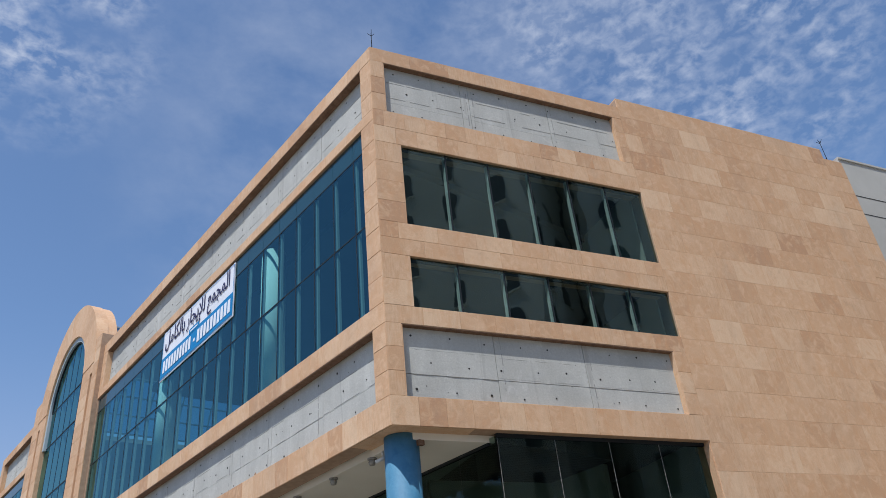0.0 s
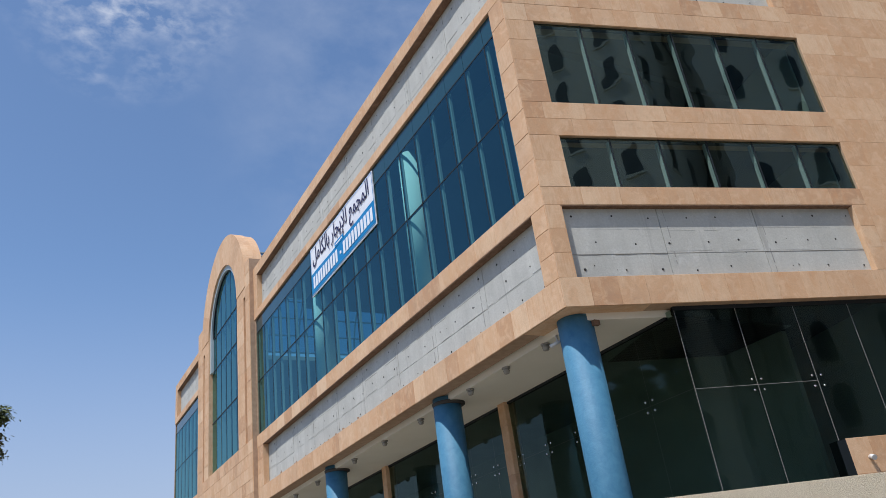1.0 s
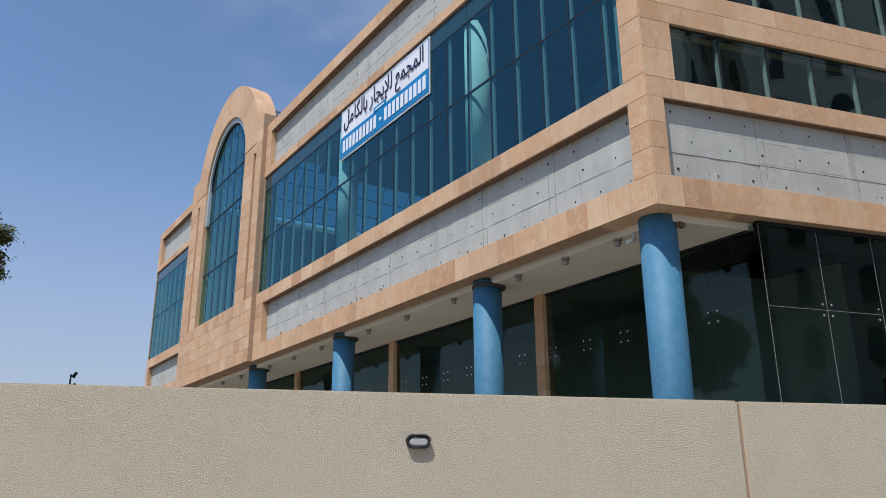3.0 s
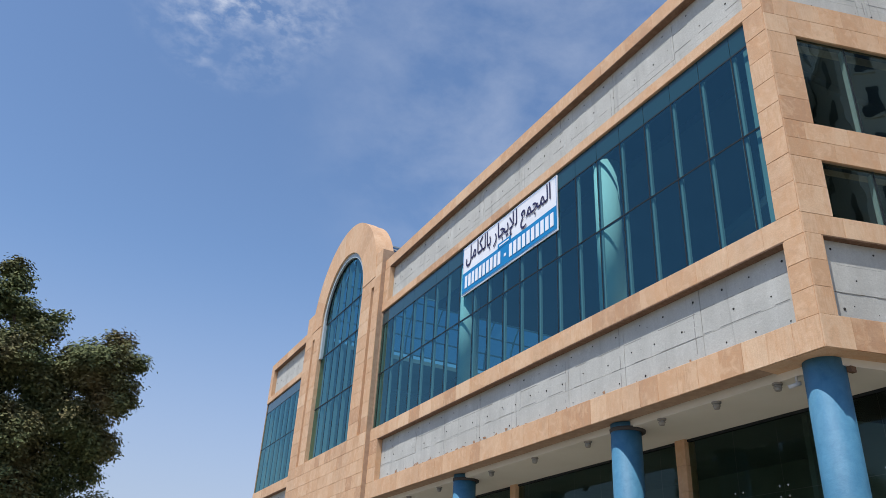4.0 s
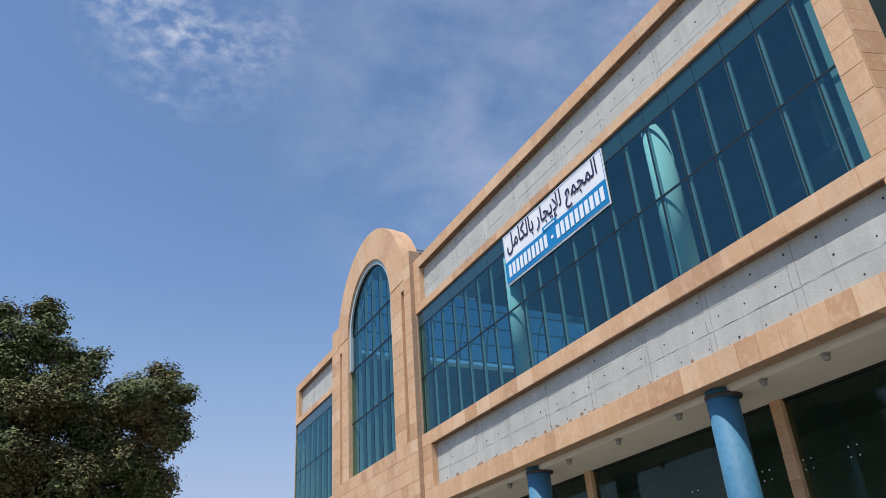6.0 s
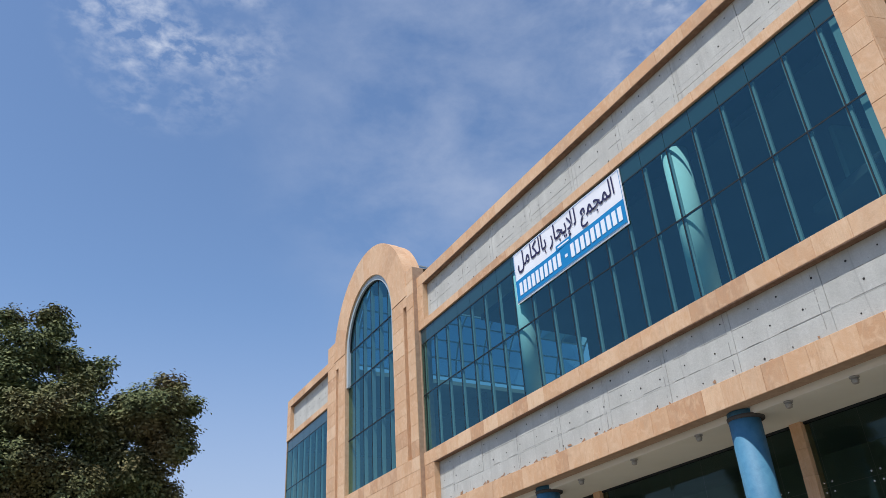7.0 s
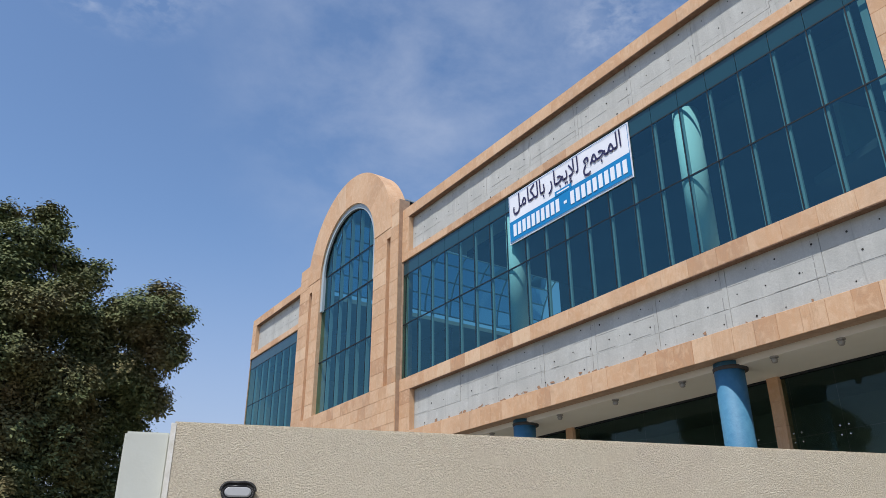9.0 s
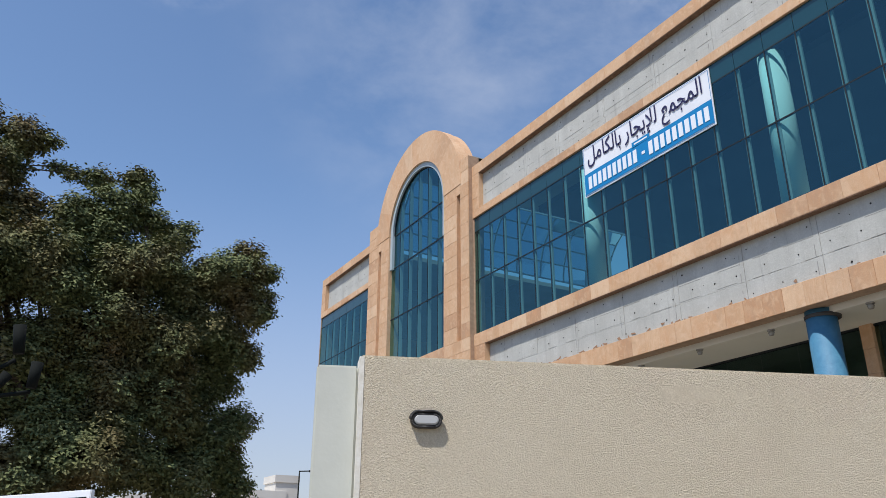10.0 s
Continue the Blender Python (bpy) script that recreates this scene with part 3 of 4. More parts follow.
# jamb linings and sill of the opening
part("jamb", boxes([((AC - AR - 0.02, BAY + 0.004, 8.28), (AC - AR, 0.42, AZ))], on_front), STONE, bay)
part("jamb", boxes([((AC + AR, BAY + 0.004, 8.28), (AC + AR + 0.02, 0.42, AZ))], on_front), STONE, bay)
part("sill", boxes([((AC - AR, BAY + 0.004, 8.26), (AC + AR, 0.42, 8.30))], on_front), STONE, bay, "sandstone sill")
# pale lining that follows the arch above a ledge
GR = 2.29
lin = [((AC + AR, 12.90), (AC + GR, 12.90))] + list(zip(arc(AR, 0, math.pi, 36), arc(GR, 0, math.pi, 36))) + [((AC - AR, 12.90), (AC - GR, 12.90))]
part("arch_lining", ring(lin, -0.11, 0.012, on_front), LINING, bay, "pale grey lining round the arched glass")

# arched window: panes cut to the curve
GD = 0.0                                      # depth of its glass
win = part("arched_window", ring(list(zip(arc(GR - 0.05, 0, math.pi, 36), arc(GR + 0.01, 0, math.pi, 36))), -0.03, 0.05, on_front), GASKET, building, "tall arched blue glass window in four rows")


def arch_pane(a, b, z0, z1):
    """A pane between two uprights and two rails, its head cut by the arch."""
    n = 8
    head = []
    for k in range(n + 1):
        l = b + (a - b) * k / n
        h = AZ + math.sqrt(max(0.0, (GR - 0.02) ** 2 - (l - AC) ** 2)) if abs(l - AC) < GR - 0.02 else AZ - 9
        head.append((l, max(z0 + 0.01, min(z1, h))))
    return facing([on_front(l, GD, z) for l, z in [(a, z0), (b, z0)] + head], Vector((-1, 0, 0)))


ups = [AC - AR] + [AC + k * 0.86 for k in (-2, -1, 0, 1, 2)] + [AC + AR]
rails = [8.30, 10.60, 12.94, 14.50, 16.8]
for za, zb in zip(rails, rails[1:]):
    for a, b in zip(ups, ups[1:]):
        if zb > 12.96:
            a, b = max(a, AC - GR + 0.03), min(b, AC + GR - 0.03)
        part("pane", arch_pane(a + 0.004, b - 0.004, za + 0.004, zb - 0.004) if zb > 14 else sheet(on_front, a + 0.004, b - 0.004, GD, za + 0.004, zb - 0.004), BLUE_GLASS, win)
for l in ups[1:-1]:
    h = AZ + math.sqrt(GR ** 2 - (l - AC) ** 2) - 0.04
    part("mullion", boxes([((l - 0.035, GD + 0.03, 8.3), (l + 0.035, GD + 0.17, h))], on_front), ALU, win)
    part("joint", boxes([((l - 0.010, GD - 0.006, 8.3), (l + 0.010, GD + 0.02, h))], on_front), GASKET, win)
for z in rails[1:-1]:
    w = AR if z < 13 else math.sqrt(GR ** 2 - max(0, z - AZ) ** 2) - 0.02
    part("transom", boxes([((AC - w, GD - 0.012, z - 0.022), (AC + w, GD + 0.08, z + 0.022))], on_front), GASKET, win)

# --- far bay beyond the arch
far = part("far_wall", boxes([
    ((L3, B0, SOFFIT_Z), (L4, B1, FASCIA)), ((L3, B0, SILL - 0.2), (L4, B1, 8.17)), ((L3, B0, GLASS1), (L4, B1, HEAD)), ((L3, B0, LIP), (L4, B1, TOP - 0.02)),
    ((44.55, B0, FASCIA), (L4, B1, SILL - 0.2)), ((44.50, B0, HEAD), (L4, B1, LIP)), ((44.95, B0, 8.17), (L4, B1, GLASS1)),
], on_front), STONE_JOINT, building, "sandstone-clad far bay of the front")
for k, (a, b, za, zb, w, h) in enumerate(((L3, L4, SOFFIT_Z, FASCIA, 0.52, 0.54), (L3, L4, SILL - 0.2, 8.17, 0.8, 0.5), (L3, L4, GLASS1, HEAD, 1, 0.3), (L3, L4, LIP, TOP - 0.02, 0.95, 0.5), (44.55, L4, FASCIA, SILL - 0.2, 0.5, 0.5), (44.5, L4, HEAD, LIP, 0.5, 0.5))):
    tiles(far, on_front, a, b, za, zb, w, h, 40 + k)
concrete_band(on_front, L3, 44.55, FASCIA, SILL - 0.2, RECESS, [40.5, 42.5], 6.95, far, 13)
concrete_band(on_front, L3, 44.50, HEAD, LIP, RECESS, [40.4, 42.4], 13.52, far, 14)
for lo, hi, a, b in ((FASCIA, SILL - 0.2, L3, 44.55), (HEAD, LIP, L3, 44.50)):
    reveal("lining", on_front, [((a, 0.004, hi - 0.02), (b, RECESS, hi - 0.002)), ((b - 0.018, 0.004, lo), (b + 0.002, RECESS, hi - 0.02))], far)
curtain("curtain_wall", on_front, [L3 + 0.02] + [39.0 + 0.858 * k for k in range(7)] + [44.95], [8.17, MID, SPAN, GLASS1], 0.07, building, BLUE_GLASS, "blue solar glass curtain wall of the far bay", SPAN)

# --- end wall
W1, W2, WL, WR = (10.20, 12.25), (8.30, 9.43), 0.605, 6.96
EX = 15.25
endw = part("end_wall", boxes([
    ((0.03, B0, SOFFIT_Z), (WR, B1, FASCIA)), ((0.03, B0, SILL), (WR, B1, W2[0])), ((0.03, B0, W2[1]), (WR, B1, W1[0])), ((0.03, B0, W1[1]), (WR, B1, HEAD)), ((0.03, B0, LIP), (WR, B1, TOP)),
    ((0.03, B0, FASCIA), (0.31, B1, SILL)), ((0.03, B0, W2[0]), (WL, B1, W2[1])), ((0.03, B0, W1[0]), (WL, B1, W1[1])), ((0.03, B0, HEAD), (0.31, B1, LIP)),
    ((6.62, B0, FASCIA), (WR, B1, SILL)), ((6.70, B0, HEAD), (WR, B1, LIP)),
    ((4.55, B0, -0.12), (WR, B1, 3.39)), ((WR, B0, -0.12), (14.5, B1, 15.33)), ((14.5, B0, -0.12), (EX, B1, 14.98)),
], on_end), STONE_JOINT, building, "sandstone-clad end wall with two window bands")
EW = ((0.0, WR, SOFFIT_Z, FASCIA, 0.52, 0.54), (0.0, WR, SILL, W2[0], 0.75, 0.4), (0.0, WR, W2[1], W1[0], 0.85, 0.4), (0.0, WR, W1[1], HEAD, 0.5, 0.46), (0.0, WR, LIP, TOP, 0.95, 0.5),
      (0.0, 0.31, FASCIA, SILL, 0.5, 0.5), (0.0, WL, W2[0], W2[1], 0.7, 0.55), (0.0, WL, W1[0], W1[1], 0.7, 0.52), (0.0, 0.31, HEAD, LIP, 0.5, 0.5),
      (6.62, WR, FASCIA, SILL, 0.5, 0.5), (6.70, WR, HEAD, LIP, 0.5, 0.5), (4.55, WR, 1.0, 3.39, 0.8, 0.55), (14.5, EX, 2.0, 14.98, 0.8, 0.6))
for k, (a, b, za, zb, w, h) in enumerate(EW):
    tiles(endw, on_end, a, b, za, zb, w, h, 60 + k, gap=0.0035)
blank = part("blank_wall", boxes([((WR + 0.01, B1, 0), (14.4, B1 + 0.1, 15.2))], on_end), STONE_JOINT, building, "tall windowless sandstone end wall")
tiles(blank, on_end, WR, 14.5, 1.2, 15.33, 0.92, 0.58, 90, gap=0.002)
part("coping", boxes([((WR, 0.0, 15.33), (14.5, 0.45, 15.36)), ((14.5, 0.0, 14.98), (EX, 0.45, 15.01))], on_end), STONE, blank)
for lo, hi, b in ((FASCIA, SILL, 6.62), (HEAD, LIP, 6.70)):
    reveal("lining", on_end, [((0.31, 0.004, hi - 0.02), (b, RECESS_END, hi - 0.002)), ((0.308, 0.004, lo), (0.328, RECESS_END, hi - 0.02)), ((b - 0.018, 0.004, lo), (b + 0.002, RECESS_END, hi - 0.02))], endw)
concrete_band(on_end, 0.31, 6.62, FASCIA, SILL, RECESS_END, [2.28, 4.35], 6.98, endw, 15)
concrete_band(on_end, 0.31, 6.70, HEAD, LIP, RECESS_END, [2.3, 2.52, 4.72], 13.55, endw, 16)
ws = [WL + (WR - WL) * k / 6 for k in range(7)]
for z in (W1, W2):
    curtain("window_band", on_end, ws, [z[0], z[1]], 0.07, building, GREEN_GLASS, "dark green glass window band of six panes", mull=0.12, half=0.032)
    # black strip added over the inner right jamb in place of its shade
    part("jamb_shade", boxes([((WR - 0.012, 0.085, z[0]), (WR - 0.003, 0.44, z[1]))], on_end), GASKET, endw)

# grey rendered neighbour behind the end of the stone wall
neighbour = empty("neighbouring_building", "plain grey rendered building joined to the stone wall", "building")
wall = part("wall", boxes([((EX + 0.003, 0.06, -0.12), (34, 12, 15.2))], on_end), RENDER, neighbour)
for z in (13.16, 13.83):
    part("groove", boxes([((EX + 0.01, 0.052, z - 0.012), (34, 0.07, z + 0.012))], on_end), HOLE, neighbour)
part("coping", boxes([((EX + 0.003, 0.02, 15.2), (34, 12, 15.27))], on_end), RENDER, neighbour)

# --- ground storey: soffit, columns, shopfront
GX = 2.05                                     # shopfront depth behind the front
bm = bmesh.new()
ends = [on_end(0.40, 0.34, 0), on_end(2.14, 0.34, 0), Vector((FACE + GX, L4 - 0.1, 0)), Vector((FACE + 0.34, L4 - 0.1, 0))]
LOW = 5.82                                    # the soffit hangs a little below the fascia
lo = [bm.verts.new((p.x, p.y, LOW)) for p in ends]
hi = [bm.verts.new((p.x, p.y, SOFFIT_Z + 0.2)) for p in ends]
bm.faces.new(lo), bm.faces.new(hi)
for k in range(4):
    bm.faces.new((lo[k], lo[(k + 1) % 4], hi[(k + 1) % 4], hi[k]))
part("soffit", bm, SOFFIT, building, "cream painted soffit over the arcade")
# solid corner behind the fascia slabs
corner = [on_end(0.03, 0.03, 0), on_end(1.6, 0.034, 0), on_end(1.6, 0.55, 0), on_front(12.4, 0.55, 0), on_front(12.4, 0.034, 0)]
bm = bmesh.new()
lo = [bm.verts.new((p.x, p.y, SOFFIT_Z - 0.004)) for p in corner]
hi = [bm.verts.new((p.x, p.y, FASCIA)) for p in corner]
bm.faces.new(lo), bm.faces.new(hi)
for k in range(5):
    bm.faces.new((lo[k], lo[(k + 1) % 5], hi[(k + 1) % 5], hi[k]))
part("corner_block", bm, STONE, building)
COLS = [(8.56, 11.58), (8.57, 16.42), (8.57, 23.35), (8.57, 30.25), (8.57, 37.15)]
for x, y in COLS:
    column = part("column", lathe(bmesh.new(), [(0.325, 0), (0.325, 0.02), (0.318, 3.0), (0.315, SOFFIT_Z + 0.11)], (x, y, -0.12), n=40), BLUE, building, "round column in mottled blue paint")
    if y < 12:
        part("bracket", boxes([((x + 0.10, y - 0.39, LOW - 0.10), (x + 0.22, y - 0.31, LOW - 0.01))], plain), RAW_SHADE, column)
        continue
    part("collar", lathe(bmesh.new(), [(0.345, LOW - 0.055), (0.365, LOW - 0.045), (0.372, LOW + 0.02)], (x + 0.03, y - 0.02, 0), n=36), SOOT, column, "rough dark collar under the soffit")

POSTS = [16.33, 23.0, 30.0, 37.2]
for y in POSTS:
    post = part("post", boxes([((y - 0.12, GX - 0.09, -0.12), (y + 0.12, GX + 0.2, LOW))], on_front), STONE_JOINT, building, "square sandstone-clad post between shopfronts")
    for k in range(11):
        za, zb = -0.12 + 0.54 * k, min(LOW, -0.12 + 0.54 * (k + 1))
        part("stone_tile", boxes([((y - 0.14, GX - 0.115 - 0.004 * (k % 3), za + 0.003), (y + 0.14, GX + 0.15, zb - 0.003))], on_front), STONE, post)
shop = part("shopfront", boxes([((10.9, GX - 0.03, LOW - 0.05), (L4 - 0.2, GX + 0.05, LOW + 0.1))], on_front), GASKET, building, "frameless dark glass shopfront with point fixings")
stops = [10.70, 11.78] + [11.78 + 1.06 * k for k in range(1, 31)]
for a, b in zip(stops, stops[1:]):
    for za, zb in ((0.0, 2.2), (2.2, 4.46), (4.46, 5.90)):
        part("pane", sheet(on_front, a + 0.004, b - 0.004, GX, za + 0.004, zb - 0.004), SHOP_GLASS, shop)


def spider(place, l, d, z, parent):
    """Four bright buttons that hold the corners of four panes."""
    out = place(0, -1, 0) - place(0, 0, 0)
    for dl in (-0.095, 0.095):
        for dz in (-0.095, 0.095):
            part("point_fixing", lathe(bmesh.new(), [(0.018, 0), (0.022, 0.010), (0.014, 0.018)], place(l + dl, d - 0.002, z + dz), out, 10), STEEL, parent, "round steel fixing button")


for l in stops[1:26]:
    if min(abs(l - p) for p in POSTS) > 0.3:
        spider(on_front, l, GX, 4.46, shop)
endshop = part("end_shopfront", boxes([((2.10, 0.17, 5.88), (6.94, 0.25, SOFFIT_Z + 0.02))], on_end), GASKET, building, "frameless dark green glass shopfront on the end wall")
es = [2.12, 3.35, 4.58, 5.78, 6.94]
for a, b in zip(es, es[1:]):
    for za, zb in ((0.0, 2.2), (2.2, 4.46), (4.46, 5.9)):
        if a > 4.4:
            if zb < 3:
                continue
            za = max(za, 3.39)
        if a > 4.4 and za < 4:
            zb = 5.9
        elif a > 4.4:
            continue
        part("pane", sheet(on_end, a + 0.005, b - 0.005, 0.20, za + 0.005, zb - 0.005), SHOP_GLASS, endshop)
for l in es[1:3]:
    spider(on_end, l, 0.20, 4.46, endshop)
for l in es[:4]:
    part("joint", boxes([((l - 0.003, 0.197, 0), (l + 0.003, 0.203, 5.9))], on_end), SEAM, endshop)
part("joint", boxes([((2.12, 0.197, 4.457), (4.58, 0.203, 4.463))], on_end), SEAM, endshop)
part("return_strip", boxes([((4.534, 0.003, -0.12), (4.548, 0.40, 3.388))], on_end), GASKET, endshop, "dark strip where the glass meets the stone")
part("jamb", boxes([((6.94, 0.03, 3.39), (6.965, 0.4, 5.95))], on_end), STONE, endshop)

# --- inside: floors, ceilings and back walls coloured dark for unlit rooms, round columns, glazed atrium behind the arch
IN = 8.0
part("upper_floor", boxes([((11.9, 0.35, 8.05), (L4 - 0.3, IN, 8.28))], on_front), SCREED, building)
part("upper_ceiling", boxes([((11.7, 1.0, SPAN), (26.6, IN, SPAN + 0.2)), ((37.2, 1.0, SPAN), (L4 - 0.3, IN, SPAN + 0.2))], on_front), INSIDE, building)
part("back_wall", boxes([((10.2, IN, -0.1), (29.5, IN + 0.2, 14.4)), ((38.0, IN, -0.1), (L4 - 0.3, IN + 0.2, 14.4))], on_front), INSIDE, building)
part("atrium_wall", boxes([((29.5, IN + 6, 6.0), (38.0, IN + 6.2, 15.2))], on_front), RENDER, building)
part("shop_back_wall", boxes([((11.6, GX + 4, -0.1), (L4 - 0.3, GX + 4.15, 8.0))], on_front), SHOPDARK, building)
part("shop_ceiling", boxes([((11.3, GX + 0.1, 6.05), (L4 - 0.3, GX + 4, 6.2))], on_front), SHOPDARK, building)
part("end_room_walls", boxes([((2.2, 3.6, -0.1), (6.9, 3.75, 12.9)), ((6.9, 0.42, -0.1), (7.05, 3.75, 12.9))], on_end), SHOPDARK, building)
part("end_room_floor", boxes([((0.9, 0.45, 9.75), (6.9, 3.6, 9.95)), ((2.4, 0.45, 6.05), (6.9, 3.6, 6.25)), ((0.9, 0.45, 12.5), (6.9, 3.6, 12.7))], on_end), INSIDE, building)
for x, y in ((8.42, 16.40), (8.42, 23.16)):
    part("inner_column", lathe(bmesh.new(), [(0.31, 8.28), (0.31, SPAN + 0.03)], (x, y, 0), n=32), WHITE, building, "white round column behind the glass")
part("inner_jamb", boxes([((11.66, 0.18, 8.30), (11.81, 0.46, SPAN + 0.03))], on_front), ALU, building, "pale grey jamb behind the last pane")
# roof and the vault of the atrium
part("roof", boxes([((11.5, 0.4, 14.2), (30.0, 24, 14.4)), ((37.6, 0.4, 14.2), (L4, 24, 14.4)), ((30.0, 14.5, 14.2), (37.6, 24, 14.4))], on_front), SCREED, building)
vault = part("glazed_vault", ring(list(zip(arc(3.28, 0, math.pi, 24, 14.4), arc(3.34, 0, math.pi, 24, 14.4))), 0.66, 0.74, on_front), ALU, building, "glazed barrel vault with white ribs behind the arch")
for k in range(1, 9):
    part("rib", ring(list(zip(arc(3.26, 0, math.pi, 24, 14.4), arc(3.34, 0, math.pi, 24, 14.4))), 1.4 + 1.5 * k, 1.46 + 1.5 * k, on_front), ALU, vault)
for k in range(13):
    p = arc(3.30, 0, math.pi, 12, 14.4)[k]
    part("purlin", boxes([((p[0] - 0.03, 0.7, p[1] - 0.03), (p[0] + 0.03, 13.5, p[1] + 0.03))], on_front), ALU, vault)
for k in range(12):
    a = arc(3.30, 0, math.pi, 12, 14.4)
    part("pane", facing([on_front(l, d, z) for (l, z), d in ((a[k], 0.7), (a[k + 1], 0.7), (a[k + 1], 13.5), (a[k], 13.5))], Vector((0, 0, 1))), VAULT_GLASS, vault)
# outer shell at the back and the far end
part("rear_wall", boxes([((12.0, 24, -0.12), (L4, 24.3, 14.9))], on_front), RENDER, building)
part("north_wall", boxes([((L4 - 0.28, 0.42, -0.12), (L4, 24, 14.9))], on_front), STONE_JOINT, building)

# ---------------------------------------------------------------- things on the building
def soffit_light(x, y):
    top = LOW
    ob = empty("soffit_light", "small grey round downlight under the cream soffit", "ceiling light", "downlights along the arcade", at=(x, y, top))
    part("canopy", lathe(bmesh.new(), [(0.082, -0.030), (0.088, -0.022), (0.088, 0)], (0, 0, 0)), GREYPLASTIC, ob)
    part("body", lathe(bmesh.new(), [(0.044, -0.130), (0.056, -0.122), (0.060, -0.082), (0.062, -0.030)], (0, 0, 0)), GREYPLASTIC, ob)
    part("rim", lathe(bmesh.new(), [(0.068, -0.082), (0.073, -0.074), (0.068, -0.064)], (0, 0, 0)), GREYPLASTIC, ob)
    return ob


LIGHTS = [12.47, 13.84, 15.28, 17.65, 19.75, 21.8, 24.8, 26.9, 29.0, 31.9, 34.0, 36.1]
first = soffit_light(8.52, LIGHTS[0])
for y in LIGHTS[1:]:
    copy_thing(first, pose(8.52, y, LOW))

cctv = empty("security_camera", "white bullet security camera on the soffit beside the column", "camera", at=(8.46, 12.04, LOW))
part("bracket", rod(rod(bmesh.new(), (0, 0, 0), (0, 0, -0.10), 0.022, 0.018), (0, 0, -0.10), (-0.03, 0.03, -0.14), 0.014), WHITEPLASTIC, cctv)
part("housing", rod(bmesh.new(), (0.03, -0.05, -0.12), (-0.09, 0.10, -0.18), 0.032, 0.036, 16), WHITEPLASTIC, cctv)

spot = empty("wall_spotlight", "small white round spotlight on the stone end wall", "wall light", at=on_end(4.90, 0.0, 3.05))
out = -INTO
part("base", rod(bmesh.new(), (0, 0, 0), out * 0.03, 0.032, 0.028, 14), WHITEPLASTIC, spot)
part("head", rod(bmesh.new(), out * 0.03 + Vector((0, 0, 0.01)), out * 0.12 + Vector((-0.02, 0, -0.03)), 0.036, 0.046, 16), WHITEPLASTIC, spot)


def lightning_rod(p, h, prongs):
    ob = empty("lightning_rod", "thin metal lightning rod on the roof edge", "lightning rod", at=p)
    part("rod", rod(bmesh.new(), (0, 0, -0.06), (0, 0, h), 0.012, 0.008), DARKMETAL, ob)
    part("foot", lathe(bmesh.new(), [(0.05, -0.02), (0.03, 0.05)], (0, 0, 0), n=10), DARKMETAL, ob)
    bm = bmesh.new()
    for k in range(prongs):
        a = 2 * math.pi * k / prongs
        rod(bm, (0, 0, h - 0.1), (0.09 * math.cos(a), 0.09 * math.sin(a), h + 0.03), 0.007)
    part("prongs", bm, DARKMETAL, ob)


lightning_rod(on_end(0.12, 0.14, TOP), 0.62, 3)
lightning_rod(on_end(15.05, 0.25, 15.01), 1.0, 4)

# the letting banner, hung in front of the glass
BX = FACE + 0.035
banner = empty("letting_banner", "white and blue printed letting banner tied across the curtain wall", "banner", at=(BX, 20.45, 11.95))
BL, BR, BB, BT = 22.98, 17.92, 11.13, 12.78


def on_banner(l, d, z):
    return Vector((d, l - 20.45, z - 11.95))


def cloth(l0, l1, z0, z1, d, n=18):
    bm = bmesh.new()
    rows = []
    for i in range(n + 1):
        l = l0 + (l1 - l0) * i / n
        rows.append([bm.verts.new(on_banner(l, d + 0.006 * math.sin(l * 3.1 + z * 2), z)) for z in (z0, (z0 + z1) / 2, z1)])
    for a, b in zip(rows, rows[1:]):
        for k in range(2):
            bm.faces.new((a[k], a[k + 1], b[k + 1], b[k]))
    return bm


body = part("cloth", boxes([((BR, 0.012, BB), (BL, 0.022, BT))], on_banner), BANNER, banner)
part("cloth_face", cloth(BR, BL, BB, BT, 0.0), BANNER, banner)
part("blue_field", cloth(BR + 0.03, BL - 0.03, BB + 0.07, BB + 0.74, -0.012), BANNER_BLUE, banner, "bright blue lower half")
part("tab", boxes([((20.15, -0.024, BB + 0.70), (20.85, -0.020, BB + 0.86))], on_banner), BANNER_BLUE, banner)
part("tab_print", boxes([((20.24, -0.028, BB + 0.755), (20.76, -0.025, BB + 0.80))], on_banner), PAPER, banner)
part("border", boxes([((BR + 0.03, -0.014, BT - 0.045), (BL - 0.03, -0.010, BT - 0.033)), ((BR + 0.03, -0.014, BB + 0.033), (BL - 0.03, -0.010, BB + 0.045)),
                      ((BR + 0.03, -0.014, BB + 0.045), (BR + 0.042, -0.010, BT - 0.045)), ((BL - 0.042, -0.014, BB + 0.045), (BL - 0.03, -0.010, BT - 0.045))], on_banner), BANNER_BLUE, banner)
# number bars, two groups
bars = bmesh.new()
for a, b in ((22.80, 20.66), (20.26, 18.04)):
    for k in range(10):
        w = (a - b) / 10
        box(bars, (b + w * k + 0.035, -0.026, BB + 0.20), (b + w * (k + 1) - 0.035, -0.020, BB + 0.60), on_banner)
box(bars, (20.38, -0.026, BB + 0.33), (20.50, -0.020, BB + 0.42), on_banner)
part("print_bar", bars, PAPER, banner, "white printed bars")
